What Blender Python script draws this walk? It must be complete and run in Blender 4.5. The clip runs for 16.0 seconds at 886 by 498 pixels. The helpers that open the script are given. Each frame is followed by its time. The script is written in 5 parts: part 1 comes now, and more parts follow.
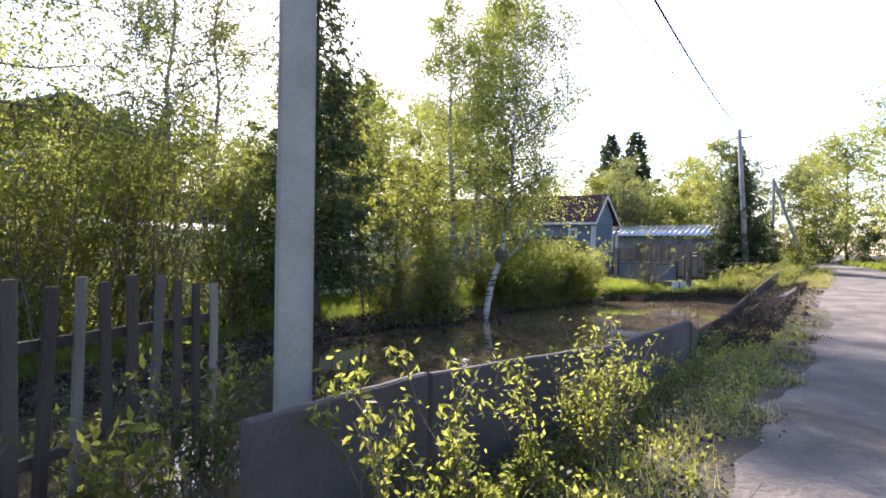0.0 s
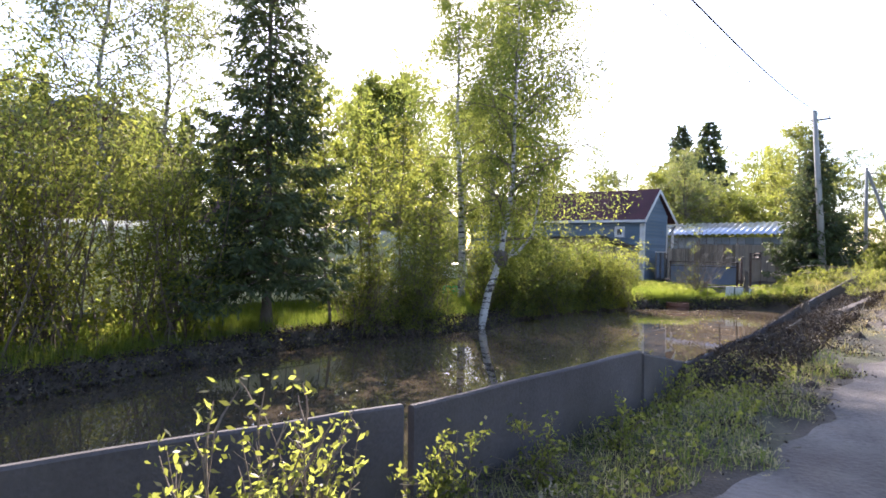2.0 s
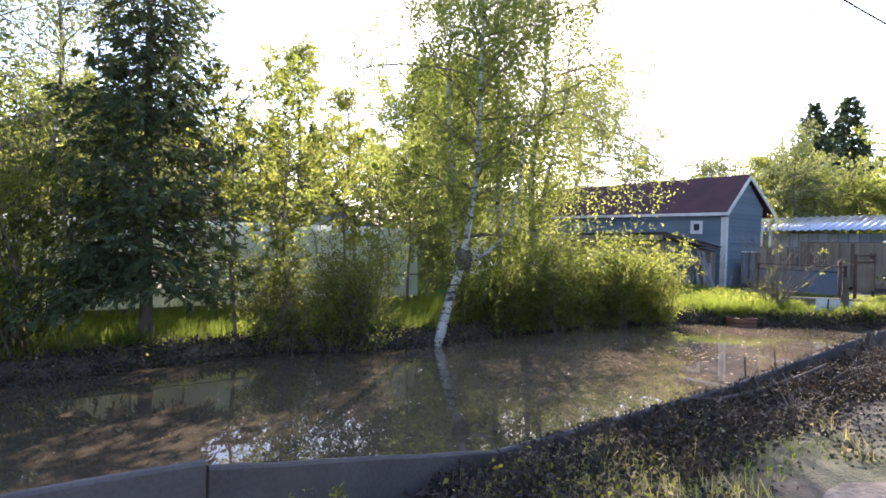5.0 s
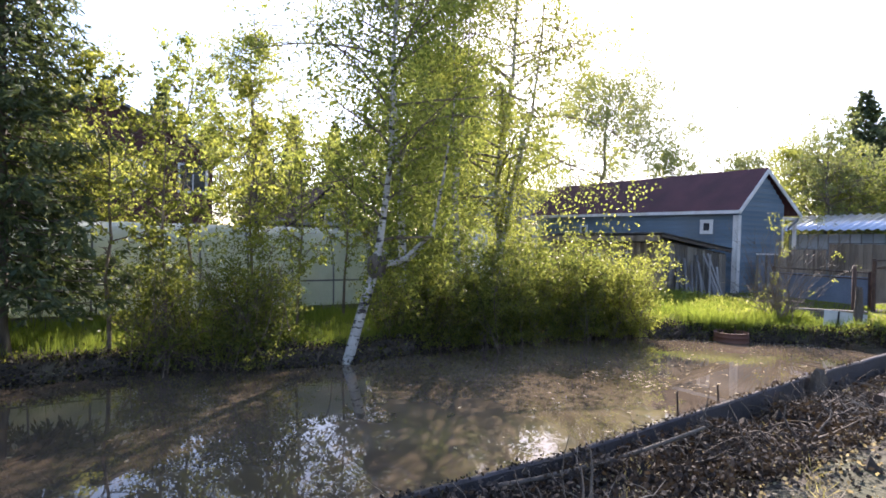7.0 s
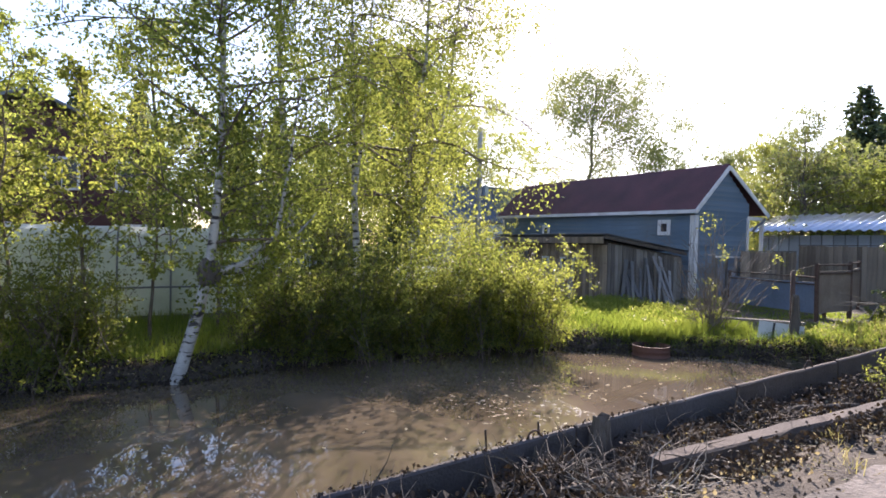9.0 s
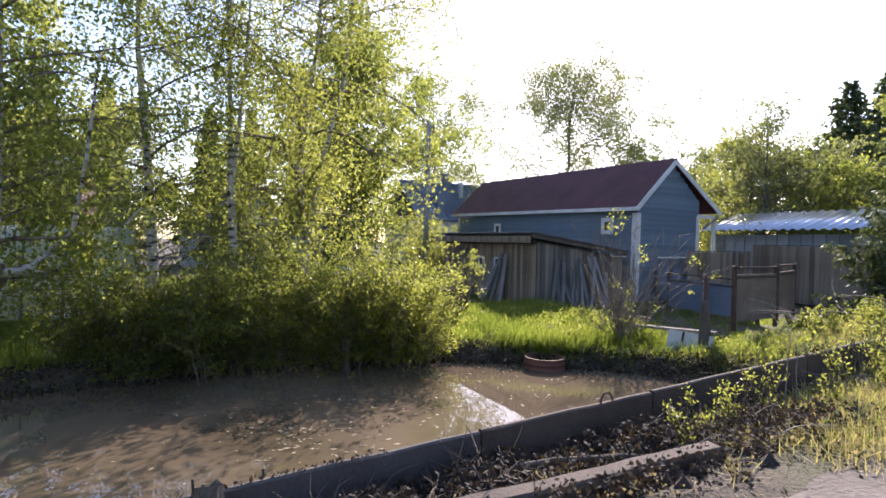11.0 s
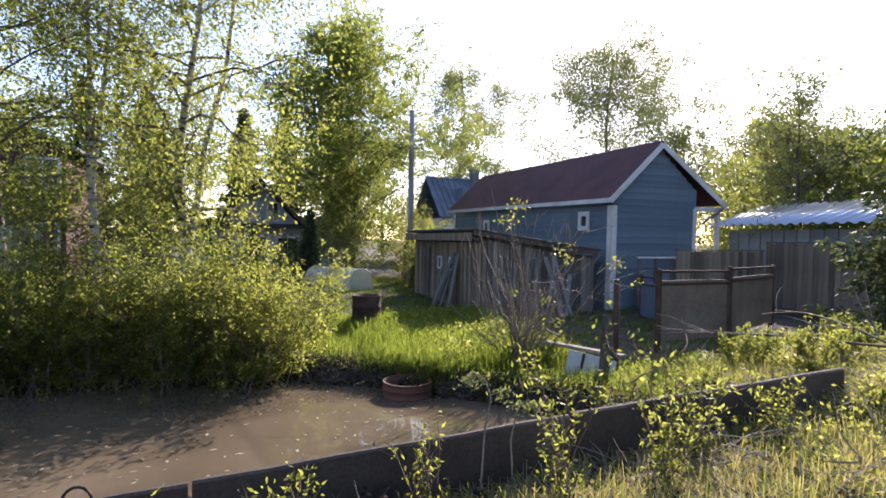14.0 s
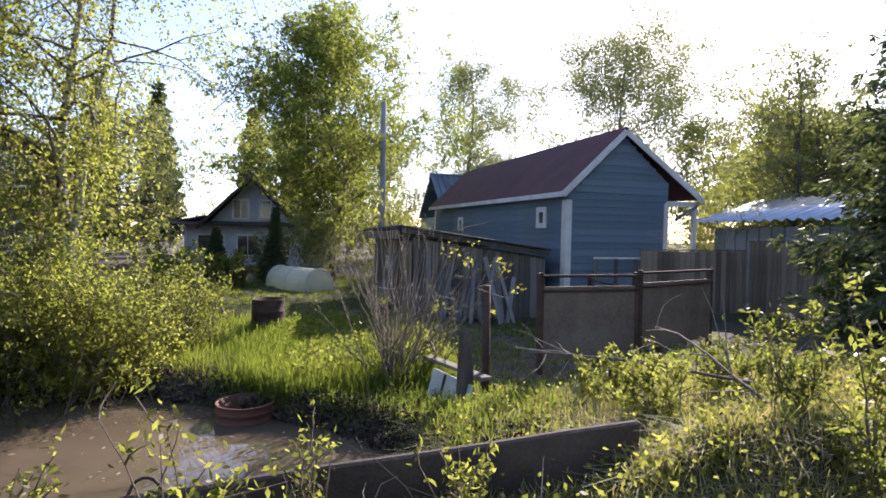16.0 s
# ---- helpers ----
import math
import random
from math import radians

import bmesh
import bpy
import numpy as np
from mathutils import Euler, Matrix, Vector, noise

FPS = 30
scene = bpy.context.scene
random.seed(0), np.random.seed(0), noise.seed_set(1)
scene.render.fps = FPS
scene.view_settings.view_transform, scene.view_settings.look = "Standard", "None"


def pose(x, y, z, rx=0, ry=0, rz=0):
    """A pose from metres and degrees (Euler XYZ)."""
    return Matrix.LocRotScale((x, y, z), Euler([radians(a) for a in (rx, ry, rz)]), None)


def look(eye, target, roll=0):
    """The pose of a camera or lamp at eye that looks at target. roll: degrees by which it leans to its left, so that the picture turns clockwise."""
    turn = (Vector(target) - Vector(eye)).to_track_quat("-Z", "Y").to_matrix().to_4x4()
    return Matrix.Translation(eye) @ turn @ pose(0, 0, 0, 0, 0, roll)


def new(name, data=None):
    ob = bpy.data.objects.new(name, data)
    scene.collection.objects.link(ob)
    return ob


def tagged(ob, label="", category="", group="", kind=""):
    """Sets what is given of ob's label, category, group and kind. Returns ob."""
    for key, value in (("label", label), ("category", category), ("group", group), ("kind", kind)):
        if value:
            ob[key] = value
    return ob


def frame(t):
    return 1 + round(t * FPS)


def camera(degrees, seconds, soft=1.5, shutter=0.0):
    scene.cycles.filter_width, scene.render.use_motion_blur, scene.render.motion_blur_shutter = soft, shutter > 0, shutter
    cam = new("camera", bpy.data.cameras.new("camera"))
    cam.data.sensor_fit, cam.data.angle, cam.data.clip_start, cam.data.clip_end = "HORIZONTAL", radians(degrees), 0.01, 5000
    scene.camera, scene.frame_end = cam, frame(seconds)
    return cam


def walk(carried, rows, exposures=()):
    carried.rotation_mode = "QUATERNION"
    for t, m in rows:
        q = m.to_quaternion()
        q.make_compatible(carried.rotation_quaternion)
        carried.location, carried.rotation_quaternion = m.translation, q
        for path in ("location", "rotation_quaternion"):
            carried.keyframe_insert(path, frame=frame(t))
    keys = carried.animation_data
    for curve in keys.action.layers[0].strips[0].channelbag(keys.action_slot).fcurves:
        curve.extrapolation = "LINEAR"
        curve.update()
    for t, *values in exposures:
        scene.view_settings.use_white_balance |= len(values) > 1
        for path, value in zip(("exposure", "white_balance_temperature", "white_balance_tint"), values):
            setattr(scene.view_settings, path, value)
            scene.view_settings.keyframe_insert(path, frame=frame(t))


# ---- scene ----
cam = camera(78.0, 16.0, soft=1.7)
METRES, EYE = 22.0, 1.871
ROWS = [
    (0.0, 0.0, 0.0, 0.0, 0.04, 2.66, 0.95),
    (0.5, 0.0262, 0.0195, 0.0015, 0.54, 2.65, 0.96),
    (1.0, 0.0476, 0.0403, 0.0017, 1.32, 2.72, 0.92),
    (1.5, 0.0712, 0.0622, 0.0028, 3.54, 2.67, 0.78),
    (2.0, 0.0915, 0.0828, 0.0029, 7.67, 2.77, 0.59),
    (2.5, 0.1159, 0.1075, 0.0036, 11.31, 2.71, 0.41),
    (3.0, 0.1366, 0.1319, 0.004, 13.47, 2.69, 0.23),
    (3.5, 0.1602, 0.1569, 0.0058, 15.3, 2.65, 0.12),
    (4.0, 0.1806, 0.1801, 0.0059, 16.72, 2.69, 0.02),
    (6.5, 0.2807, 0.3037, 0.0152, 23.56, 2.32, -0.5),
    (7.0, 0.297, 0.3274, 0.017, 24.25, 2.37, -0.51),
    (7.5, 0.3163, 0.3559, 0.0183, 25.02, 2.28, -0.58),
    (8.0, 0.3356, 0.381, 0.0197, 25.11, 2.38, -0.54),
    (8.5, 0.3578, 0.4069, 0.021, 25.42, 2.36, -0.57),
    (9.0, 0.3793, 0.4264, 0.0223, 25.4, 2.47, -0.57),
    (9.5, 0.4011, 0.4494, 0.023, 25.47, 2.42, -0.65),
    (12.0, 0.4886, 0.5655, 0.0291, 25.83, 2.17, -0.68),
    (12.5, 0.5019, 0.5922, 0.0297, 27.59, 2.09, -0.77),
    (13.0, 0.5198, 0.6182, 0.0313, 29.45, 2.08, -0.75),
    (13.5, 0.5369, 0.6432, 0.0309, 31.73, 2.14, -0.88),
    (14.0, 0.556, 0.6682, 0.0326, 32.93, 2.1, -0.85),
    (14.5, 0.571, 0.6936, 0.0325, 34.67, 2.04, -1.04),
    (15.0, 0.5877, 0.7227, 0.0341, 35.71, 1.92, -1.02),
    (15.5, 0.6014, 0.75, 0.0343, 36.39, 1.96, -1.07),
    (16.0, 0.6161, 0.7789, 0.0369, 36.79, 1.91, -1.09),
]
walk(cam, [(t, pose(0, 0, EYE, -1.081, -2.886, 0) @ pose(0, 0, 0, 0, 0, 36) @ pose(METRES * x, METRES * y, METRES * z, 90 + pitch, roll, yaw)) for t, x, y, z, yaw, pitch, roll in ROWS],
     exposures=((0.0, 1.58, 6500, 24), (3.5, 1.9, 6500, 24), (6.5, 1.76, 6500, 24), (9.0, 1.45, 6500, 24), (12.5, 1.25, 6500, 24), (16.0, 1.1, 6500, 24)))

# ---- sky, sun, exposure ----
SUN_AZ, SUN_EL = radians(46.0), radians(31.0)
world = bpy.data.worlds.new("sky")
scene.world = world
world.use_nodes = True
wn, wl = world.node_tree.nodes, world.node_tree.links
sky = wn.new("ShaderNodeTexSky")
sky.sky_type, sky.sun_disc = "NISHITA", False
sky.sun_elevation, sky.sun_rotation = SUN_EL, -SUN_AZ
sky.air_density, sky.dust_density, sky.ozone_density = 1.0, 0.7, 1.5
wn["Background"].inputs[1].default_value = 0.15
wl.new(sky.outputs[0], wn["Background"].inputs[0])
sun_data = bpy.data.lights.new("sun", "SUN")
sun_data.energy, sun_data.angle, sun_data.color = 5.0, radians(0.5), (1.0, 0.93, 0.82)
sun = new("sun", sun_data)
sun_way = Vector((-math.sin(SUN_AZ) * math.cos(SUN_EL), math.cos(SUN_AZ) * math.cos(SUN_EL), math.sin(SUN_EL)))
sun.matrix_world = look(sun_way * 60, (0, 0, 0))

# ---- materials ----


def material(name, low, high, scale=6.0, fine=60.0, rough=0.85, bump=0.3, metal=0.0, stretch=(1, 1, 1), thin=0.0, vary=0.0, spec=0.5, dirt=None, dirt_scale=1.3, dirt_amount=0.5, tint=(2.95, 2.6, 1.5)):
    """Two-scale noise between two colours, with fine relief; thin lets light through leaves, vary shifts single pieces."""
    m = bpy.data.materials.new(name)
    m.use_nodes = True
    n, l = m.node_tree.nodes, m.node_tree.links
    b = n["Principled BSDF"]
    tc = n.new("ShaderNodeTexCoord")
    mp = n.new("ShaderNodeMapping")
    mp.inputs["Scale"].default_value = stretch
    l.new(tc.outputs["Object"], mp.inputs[0])
    big, small = n.new("ShaderNodeTexNoise"), n.new("ShaderNodeTexNoise")
    big.inputs["Scale"].default_value, small.inputs["Scale"].default_value = scale, fine
    big.inputs["Detail"].default_value = small.inputs["Detail"].default_value = 4
    l.new(mp.outputs[0], big.inputs["Vector"])
    l.new(mp.outputs[0], small.inputs["Vector"])
    mix = n.new("ShaderNodeMath")
    mix.operation = "MULTIPLY_ADD"
    mix.inputs[1].default_value = 0.45
    l.new(small.outputs[0], mix.inputs[0])
    l.new(big.outputs[0], mix.inputs[2])
    ramp = n.new("ShaderNodeValToRGB")
    ramp.color_ramp.elements[0].position, ramp.color_ramp.elements[1].position = 0.5, 0.95
    ramp.color_ramp.elements[0].color, ramp.color_ramp.elements[1].color = (*low, 1), (*high, 1)
    value = mix.outputs[0]
    if vary:
        if thin:
            info = n.new("ShaderNodeNewGeometry").outputs["Random Per Island"]
        else:
            info = n.new("ShaderNodeObjectInfo").outputs["Random"]
        add = n.new("ShaderNodeMath")
        add.operation = "MULTIPLY_ADD"
        add.inputs[1].default_value = vary
        l.new(info, add.inputs[0])
        l.new(value, add.inputs[2])
        sub = n.new("ShaderNodeMath")
        sub.operation = "SUBTRACT"
        sub.inputs[1].default_value = vary / 2
        l.new(add.outputs[0], sub.inputs[0])
        value = sub.outputs[0]
    l.new(value, ramp.inputs[0])
    colour = ramp.outputs[0]
    if dirt:
        dn = n.new("ShaderNodeTexNoise")
        dn.inputs["Scale"].default_value, dn.inputs["Detail"].default_value = dirt_scale, 6
        l.new(mp.outputs[0], dn.inputs["Vector"])
        dr = n.new("ShaderNodeValToRGB")
        dr.color_ramp.elements[0].position, dr.color_ramp.elements[1].position = 0.48, 0.68
        l.new(dn.outputs[0], dr.inputs[0])
        am = n.new("ShaderNodeMath")
        am.operation = "MULTIPLY"
        am.inputs[1].default_value = dirt_amount
        l.new(dr.outputs[0], am.inputs[0])
        dm = n.new("ShaderNodeMix")
        dm.data_type = "RGBA"
        dm.inputs["B"].default_value = (*dirt, 1)
        l.new(am.outputs[0], dm.inputs["Factor"])
        l.new(colour, dm.inputs["A"])
        colour = dm.outputs["Result"]
    l.new(colour, b.inputs["Base Color"])
    b.inputs["Roughness"].default_value = rough
    b.inputs["Metallic"].default_value = metal
    b.inputs["Specular IOR Level"].default_value = spec
    if bump:
        bp = n.new("ShaderNodeBump")
        bp.inputs["Strength"].default_value, bp.inputs["Distance"].default_value = bump, 0.02
        l.new(small.outputs[0], bp.inputs["Height"])
        l.new(bp.outputs[0], b.inputs["Normal"])
    if thin:
        tr = n.new("ShaderNodeBsdfTranslucent")
        warm = n.new("ShaderNodeMix")
        warm.data_type, warm.blend_type = "RGBA", "MULTIPLY"
        warm.inputs["Factor"].default_value = 1
        warm.inputs["B"].default_value = (*tint, 1)
        l.new(colour, warm.inputs["A"])
        l.new(warm.outputs["Result"], tr.inputs[0])
        mx = n.new("ShaderNodeMixShader")
        mx.inputs[0].default_value = thin
        l.new(b.outputs[0], mx.inputs[1])
        l.new(tr.outputs[0], mx.inputs[2])
        l.new(mx.outputs[0], n["Material Output"].inputs[0])
    return m


LEAF_BIRCH = material("birch_leaves", (0.055, 0.078, 0.026), (0.115, 0.145, 0.05), 1.2, 40, 0.45, 0, thin=0.8, vary=0.5, spec=0.4)
LEAF_BRIGHT = material("fresh_leaves", (0.07, 0.09, 0.03), (0.13, 0.155, 0.052), 1.2, 40, 0.42, 0, thin=0.78, vary=0.5, spec=0.4)
LEAF_WILLOW = material("willow_leaves", (0.06, 0.082, 0.026), (0.13, 0.15, 0.048), 0.8, 30, 0.42, 0, thin=0.78, vary=0.5, spec=0.4)
LEAF_BUSH = material("willow_bush_leaves", (0.05, 0.072, 0.024), (0.12, 0.145, 0.046), 0.8, 30, 0.42, 0, thin=0.68, vary=0.6, spec=0.4)
LEAF_DARK = material("dark_leaves", (0.042, 0.065, 0.026), (0.09, 0.12, 0.045), 0.8, 30, 0.5, 0, thin=0.5, vary=0.5, spec=0.4)
LEAF_PALE = material("pale_leaves", (0.08, 0.11, 0.05), (0.15, 0.18, 0.09), 1.0, 30, 0.6, 0, thin=0.4, vary=0.5, spec=0.3)
NEEDLES = material("spruce_needles", (0.032, 0.05, 0.026), (0.075, 0.105, 0.052), 1.0, 50, 0.6, 0, thin=0.3, vary=0.5, spec=0.3)
GRASS = material("grass_blades", (0.055, 0.09, 0.02), (0.115, 0.155, 0.04), 0.7, 20, 0.5, 0, thin=0.6, vary=0.5, spec=0.3)
GRASS_DRY = material("cut_grass", (0.15, 0.155, 0.075), (0.32, 0.31, 0.17), 1.5, 20, 0.7, 0, thin=0.3, vary=0.6, spec=0.2)
SOIL = material("soil", (0.03, 0.023, 0.017), (0.095, 0.074, 0.052), 3.0, 45, 0.95, 0.8, dirt=(0.07, 0.08, 0.03), dirt_scale=0.9, dirt_amount=0.6)
EARTH = material("dug_earth", (0.018, 0.014, 0.011), (0.055, 0.043, 0.033), 5.0, 60, 0.95, 0.8)
ROAD = material("packed_sand", (0.085, 0.072, 0.062), (0.2, 0.172, 0.15), 1.6, 28, 0.95, 1.0, dirt=(0.065, 0.052, 0.042), dirt_scale=0.9, dirt_amount=0.75)
BARK = material("grey_bark", (0.05, 0.04, 0.03), (0.13, 0.11, 0.09), 6, 40, 0.95, 0.8, stretch=(1, 1, 0.25))
TWIG = material("twigs", (0.06, 0.045, 0.032), (0.2, 0.16, 0.12), 4, 40, 0.9, 0.2)
TWIG_MID = material("grey_brown_twigs", (0.09, 0.075, 0.06), (0.2, 0.175, 0.145), 4, 40, 0.9, 0.2)
TWIG_GREY = material("bare_twigs", (0.13, 0.11, 0.09), (0.30, 0.27, 0.22), 4, 40, 0.9, 0.2)
CONCRETE = material("grey_concrete", (0.048, 0.042, 0.043), (0.098, 0.088, 0.088), 1.5, 50, 0.9, 0.4, dirt=(0.05, 0.042, 0.032), dirt_scale=1.1, dirt_amount=0.7)
CONCRETE_DARK = material("brown_stained_concrete", (0.045, 0.032, 0.026), (0.10, 0.075, 0.06), 1.5, 50, 0.9, 0.4, dirt=(0.03, 0.024, 0.02), dirt_scale=1.1, dirt_amount=0.7)
CLAD_PALE = material("faded_blue_boards", (0.34, 0.38, 0.44), (0.5, 0.55, 0.6), 1.5, 30, 0.7, 0.2, dirt=(0.3, 0.31, 0.3), dirt_scale=1.0, dirt_amount=0.6)
CLAD_GREY = material("grey_blue_sheets", (0.2, 0.23, 0.25), (0.34, 0.37, 0.4), 1.5, 30, 0.6, 0.2, vary=0.5)
PLANK = material("silvery_planks", (0.1, 0.1, 0.1), (0.26, 0.255, 0.25), 2.5, 40, 0.9, 0.4, stretch=(4, 4, 0.35), vary=0.5)
DARK_LEAF = material("dead_leaves", (0.014, 0.011, 0.009), (0.05, 0.038, 0.029), 3, 30, 0.9, 0, thin=0.1, vary=0.6)
STRAW = material("straw_litter", (0.16, 0.14, 0.09), (0.34, 0.3, 0.21), 3, 30, 0.8, 0, thin=0.2, vary=0.6)
POLE_CONC = material("pole_concrete", (0.2, 0.2, 0.185), (0.33, 0.33, 0.305), 1.5, 60, 0.85, 0.3, dirt=(0.2, 0.18, 0.13), dirt_scale=2, dirt_amount=0.4)
WOOD_GREY = material("weathered_wood", (0.09, 0.08, 0.07), (0.22, 0.20, 0.17), 2.5, 40, 0.9, 0.5, stretch=(4, 4, 0.35), vary=0.5)
WOOD_BROWN = material("brown_boards", (0.13, 0.10, 0.072), (0.33, 0.26, 0.19), 2.0, 40, 0.9, 0.5, stretch=(4, 4, 0.35), vary=0.5)
WOOD_DARK = material("dark_wood", (0.03, 0.024, 0.02), (0.08, 0.065, 0.05), 2.0, 40, 0.9, 0.5, stretch=(4, 4, 0.35), vary=0.4)
BLUE = material("blue_paint", (0.085, 0.135, 0.185), (0.155, 0.22, 0.28), 1.2, 25, 0.75, 0.3, stretch=(0.4, 0.4, 3), vary=0.35, dirt=(0.13, 0.145, 0.15), dirt_scale=1.0, dirt_amount=0.6)
WHITE = material("white_paint", (0.5, 0.5, 0.49), (0.7, 0.7, 0.69), 2, 30, 0.6, 0.2, dirt=(0.45, 0.43, 0.38), dirt_scale=3, dirt_amount=0.4)
ROOF_RED = material("maroon_roof", (0.045, 0.014, 0.018), (0.085, 0.024, 0.03), 1.0, 60, 0.85, 0.4)
IRON = material("zinc_sheet", (0.42, 0.45, 0.5), (0.62, 0.65, 0.7), 0.8, 20, 0.3, 0.05, metal=0.8)
SLATE = material("grey_slate", (0.10, 0.11, 0.12), (0.2, 0.21, 0.22), 1.0, 30, 0.9, 0.3)
RUST = material("rusty_steel", (0.035, 0.021, 0.017), (0.1, 0.06, 0.045), 4, 50, 0.8, 0.5, metal=0.2)
BARREL = material("brown_barrel", (0.09, 0.035, 0.02), (0.16, 0.07, 0.045), 4, 50, 0.7, 0.4)
BLACK = material("dark_rubber", (0.012, 0.012, 0.013), (0.03, 0.03, 0.03), 4, 50, 0.7, 0.2)
DARK = material("dark_inside", (0.012, 0.012, 0.014), (0.02, 0.02, 0.022), 4, 50, 0.9, 0)
BOARD_PALE = material("pale_board", (0.42, 0.44, 0.40), (0.6, 0.61, 0.56), 2, 40, 0.7, 0.2, dirt=(0.2, 0.2, 0.16), dirt_scale=2, dirt_amount=0.4)
RUST_SHEET = material("brown_sheet", (0.11, 0.085, 0.065), (0.24, 0.19, 0.15), 1.2, 30, 0.8, 0.2, dirt=(0.08, 0.06, 0.05), dirt_scale=1.5, dirt_amount=0.6)
BROWN_WALL = material("dark_red_wall", (0.05, 0.018, 0.015), (0.09, 0.034, 0.028), 1.2, 30, 0.8, 0.2, stretch=(0.4, 0.4, 3))
BLUE_SHEET = material("slate_blue_sheet", (0.09, 0.12, 0.16), (0.17, 0.21, 0.27), 0.8, 20, 0.55, 0.1)
GREEN_PLASTIC = material("green_plastic", (0.01, 0.25, 0.06), (0.02, 0.4, 0.1), 3, 30, 0.5, 0)
PANE = material("window_pane", (0.03, 0.035, 0.04), (0.05, 0.055, 0.06), 3, 30, 0.08, 0, spec=0.8)
COVER = material("greenhouse_sheet", (0.62, 0.65, 0.56), (0.76, 0.78, 0.70), 1.0, 20, 0.35, 0, thin=0.45, tint=(0.9, 0.95, 0.85), dirt=(0.3, 0.34, 0.2), dirt_scale=0.8, dirt_amount=0.5)
CABLE = material("black_cable", (0.01, 0.01, 0.01), (0.02, 0.02, 0.02), 4, 50, 0.6, 0)


def birch_bark():
    m = material("birch_bark", (0.28, 0.27, 0.25), (0.5, 0.485, 0.46), 3, 30, 0.8, 0.4)
    n, l = m.node_tree.nodes, m.node_tree.links
    tc, mp, no = n.new("ShaderNodeTexCoord"), n.new("ShaderNodeMapping"), n.new("ShaderNodeTexNoise")
    mp.inputs["Scale"].default_value = (2.5, 2.5, 9)
    no.inputs["Scale"].default_value, no.inputs["Detail"].default_value = 1.6, 5
    ramp, mix = n.new("ShaderNodeValToRGB"), n.new("ShaderNodeMix")
    ramp.color_ramp.elements[0].position, ramp.color_ramp.elements[1].position = 0.53, 0.6
    mix.data_type = "RGBA"
    mix.inputs["B"].default_value = (0.035, 0.03, 0.027, 1)
    l.new(tc.outputs["Object"], mp.inputs[0])
    l.new(mp.outputs[0], no.inputs["Vector"])
    l.new(no.outputs[0], ramp.inputs[0])
    l.new(ramp.outputs[0], mix.inputs["Factor"])
    b = n["Principled BSDF"]
    l.new(b.inputs["Base Color"].links[0].from_socket, mix.inputs["A"])
    l.new(mix.outputs["Result"], b.inputs["Base Color"])
    return m


BIRCH = birch_bark()


def water_material():
    m = bpy.data.materials.new("pond_water")
    m.use_nodes = True
    n, l = m.node_tree.nodes, m.node_tree.links
    b = n["Principled BSDF"]
    tc, no, ramp = n.new("ShaderNodeTexCoord"), n.new("ShaderNodeTexNoise"), n.new("ShaderNodeValToRGB")
    no.inputs["Scale"].default_value, no.inputs["Detail"].default_value = 0.5, 6
    ramp.color_ramp.elements[0].position, ramp.color_ramp.elements[1].position = 0.35, 0.7
    ramp.color_ramp.elements[0].color, ramp.color_ramp.elements[1].color = (0.085, 0.066, 0.044, 1), (0.16, 0.125, 0.087, 1)
    l.new(tc.outputs["Object"], no.inputs["Vector"])
    l.new(no.outputs[0], ramp.inputs[0])
    # tree shade painted into the water colour: dark at low y, sunlit brown beyond
    sep, far, shade_edge, clear = n.new("ShaderNodeSeparateXYZ"), n.new("ShaderNodeMapRange"), n.new("ShaderNodeMath"), n.new("ShaderNodeMix")
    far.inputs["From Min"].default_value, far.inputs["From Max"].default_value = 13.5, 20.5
    shade_edge.operation = "MULTIPLY_ADD"
    shade_edge.inputs[1].default_value = 9.0
    # clear blends the shaded tone (A) into the sunlit tone (B)
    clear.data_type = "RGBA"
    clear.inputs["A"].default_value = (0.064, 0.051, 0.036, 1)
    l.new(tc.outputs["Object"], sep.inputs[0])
    l.new(no.outputs[0], shade_edge.inputs[0])
    l.new(sep.outputs["Y"], shade_edge.inputs[2])
    l.new(shade_edge.outputs[0], far.inputs["Value"])
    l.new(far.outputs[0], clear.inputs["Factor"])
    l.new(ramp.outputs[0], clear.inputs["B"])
    l.new(clear.outputs["Result"], b.inputs["Base Color"])
    b.inputs["Roughness"].default_value, b.inputs["IOR"].default_value = 0.0, 1.42
    rip, bp = n.new("ShaderNodeTexNoise"), n.new("ShaderNodeBump")
    rip.inputs["Scale"].default_value, rip.inputs["Detail"].default_value = 3.5, 3
    bp.inputs["Strength"].default_value, bp.inputs["Distance"].default_value = 0.008, 0.02
    l.new(tc.outputs["Object"], rip.inputs["Vector"])
    l.new(rip.outputs[0], bp.inputs["Height"])
    l.new(bp.outputs[0], b.inputs["Normal"])
    return m


WATER = water_material()

# ---- mesh helpers ----
rng = np.random.default_rng(7)


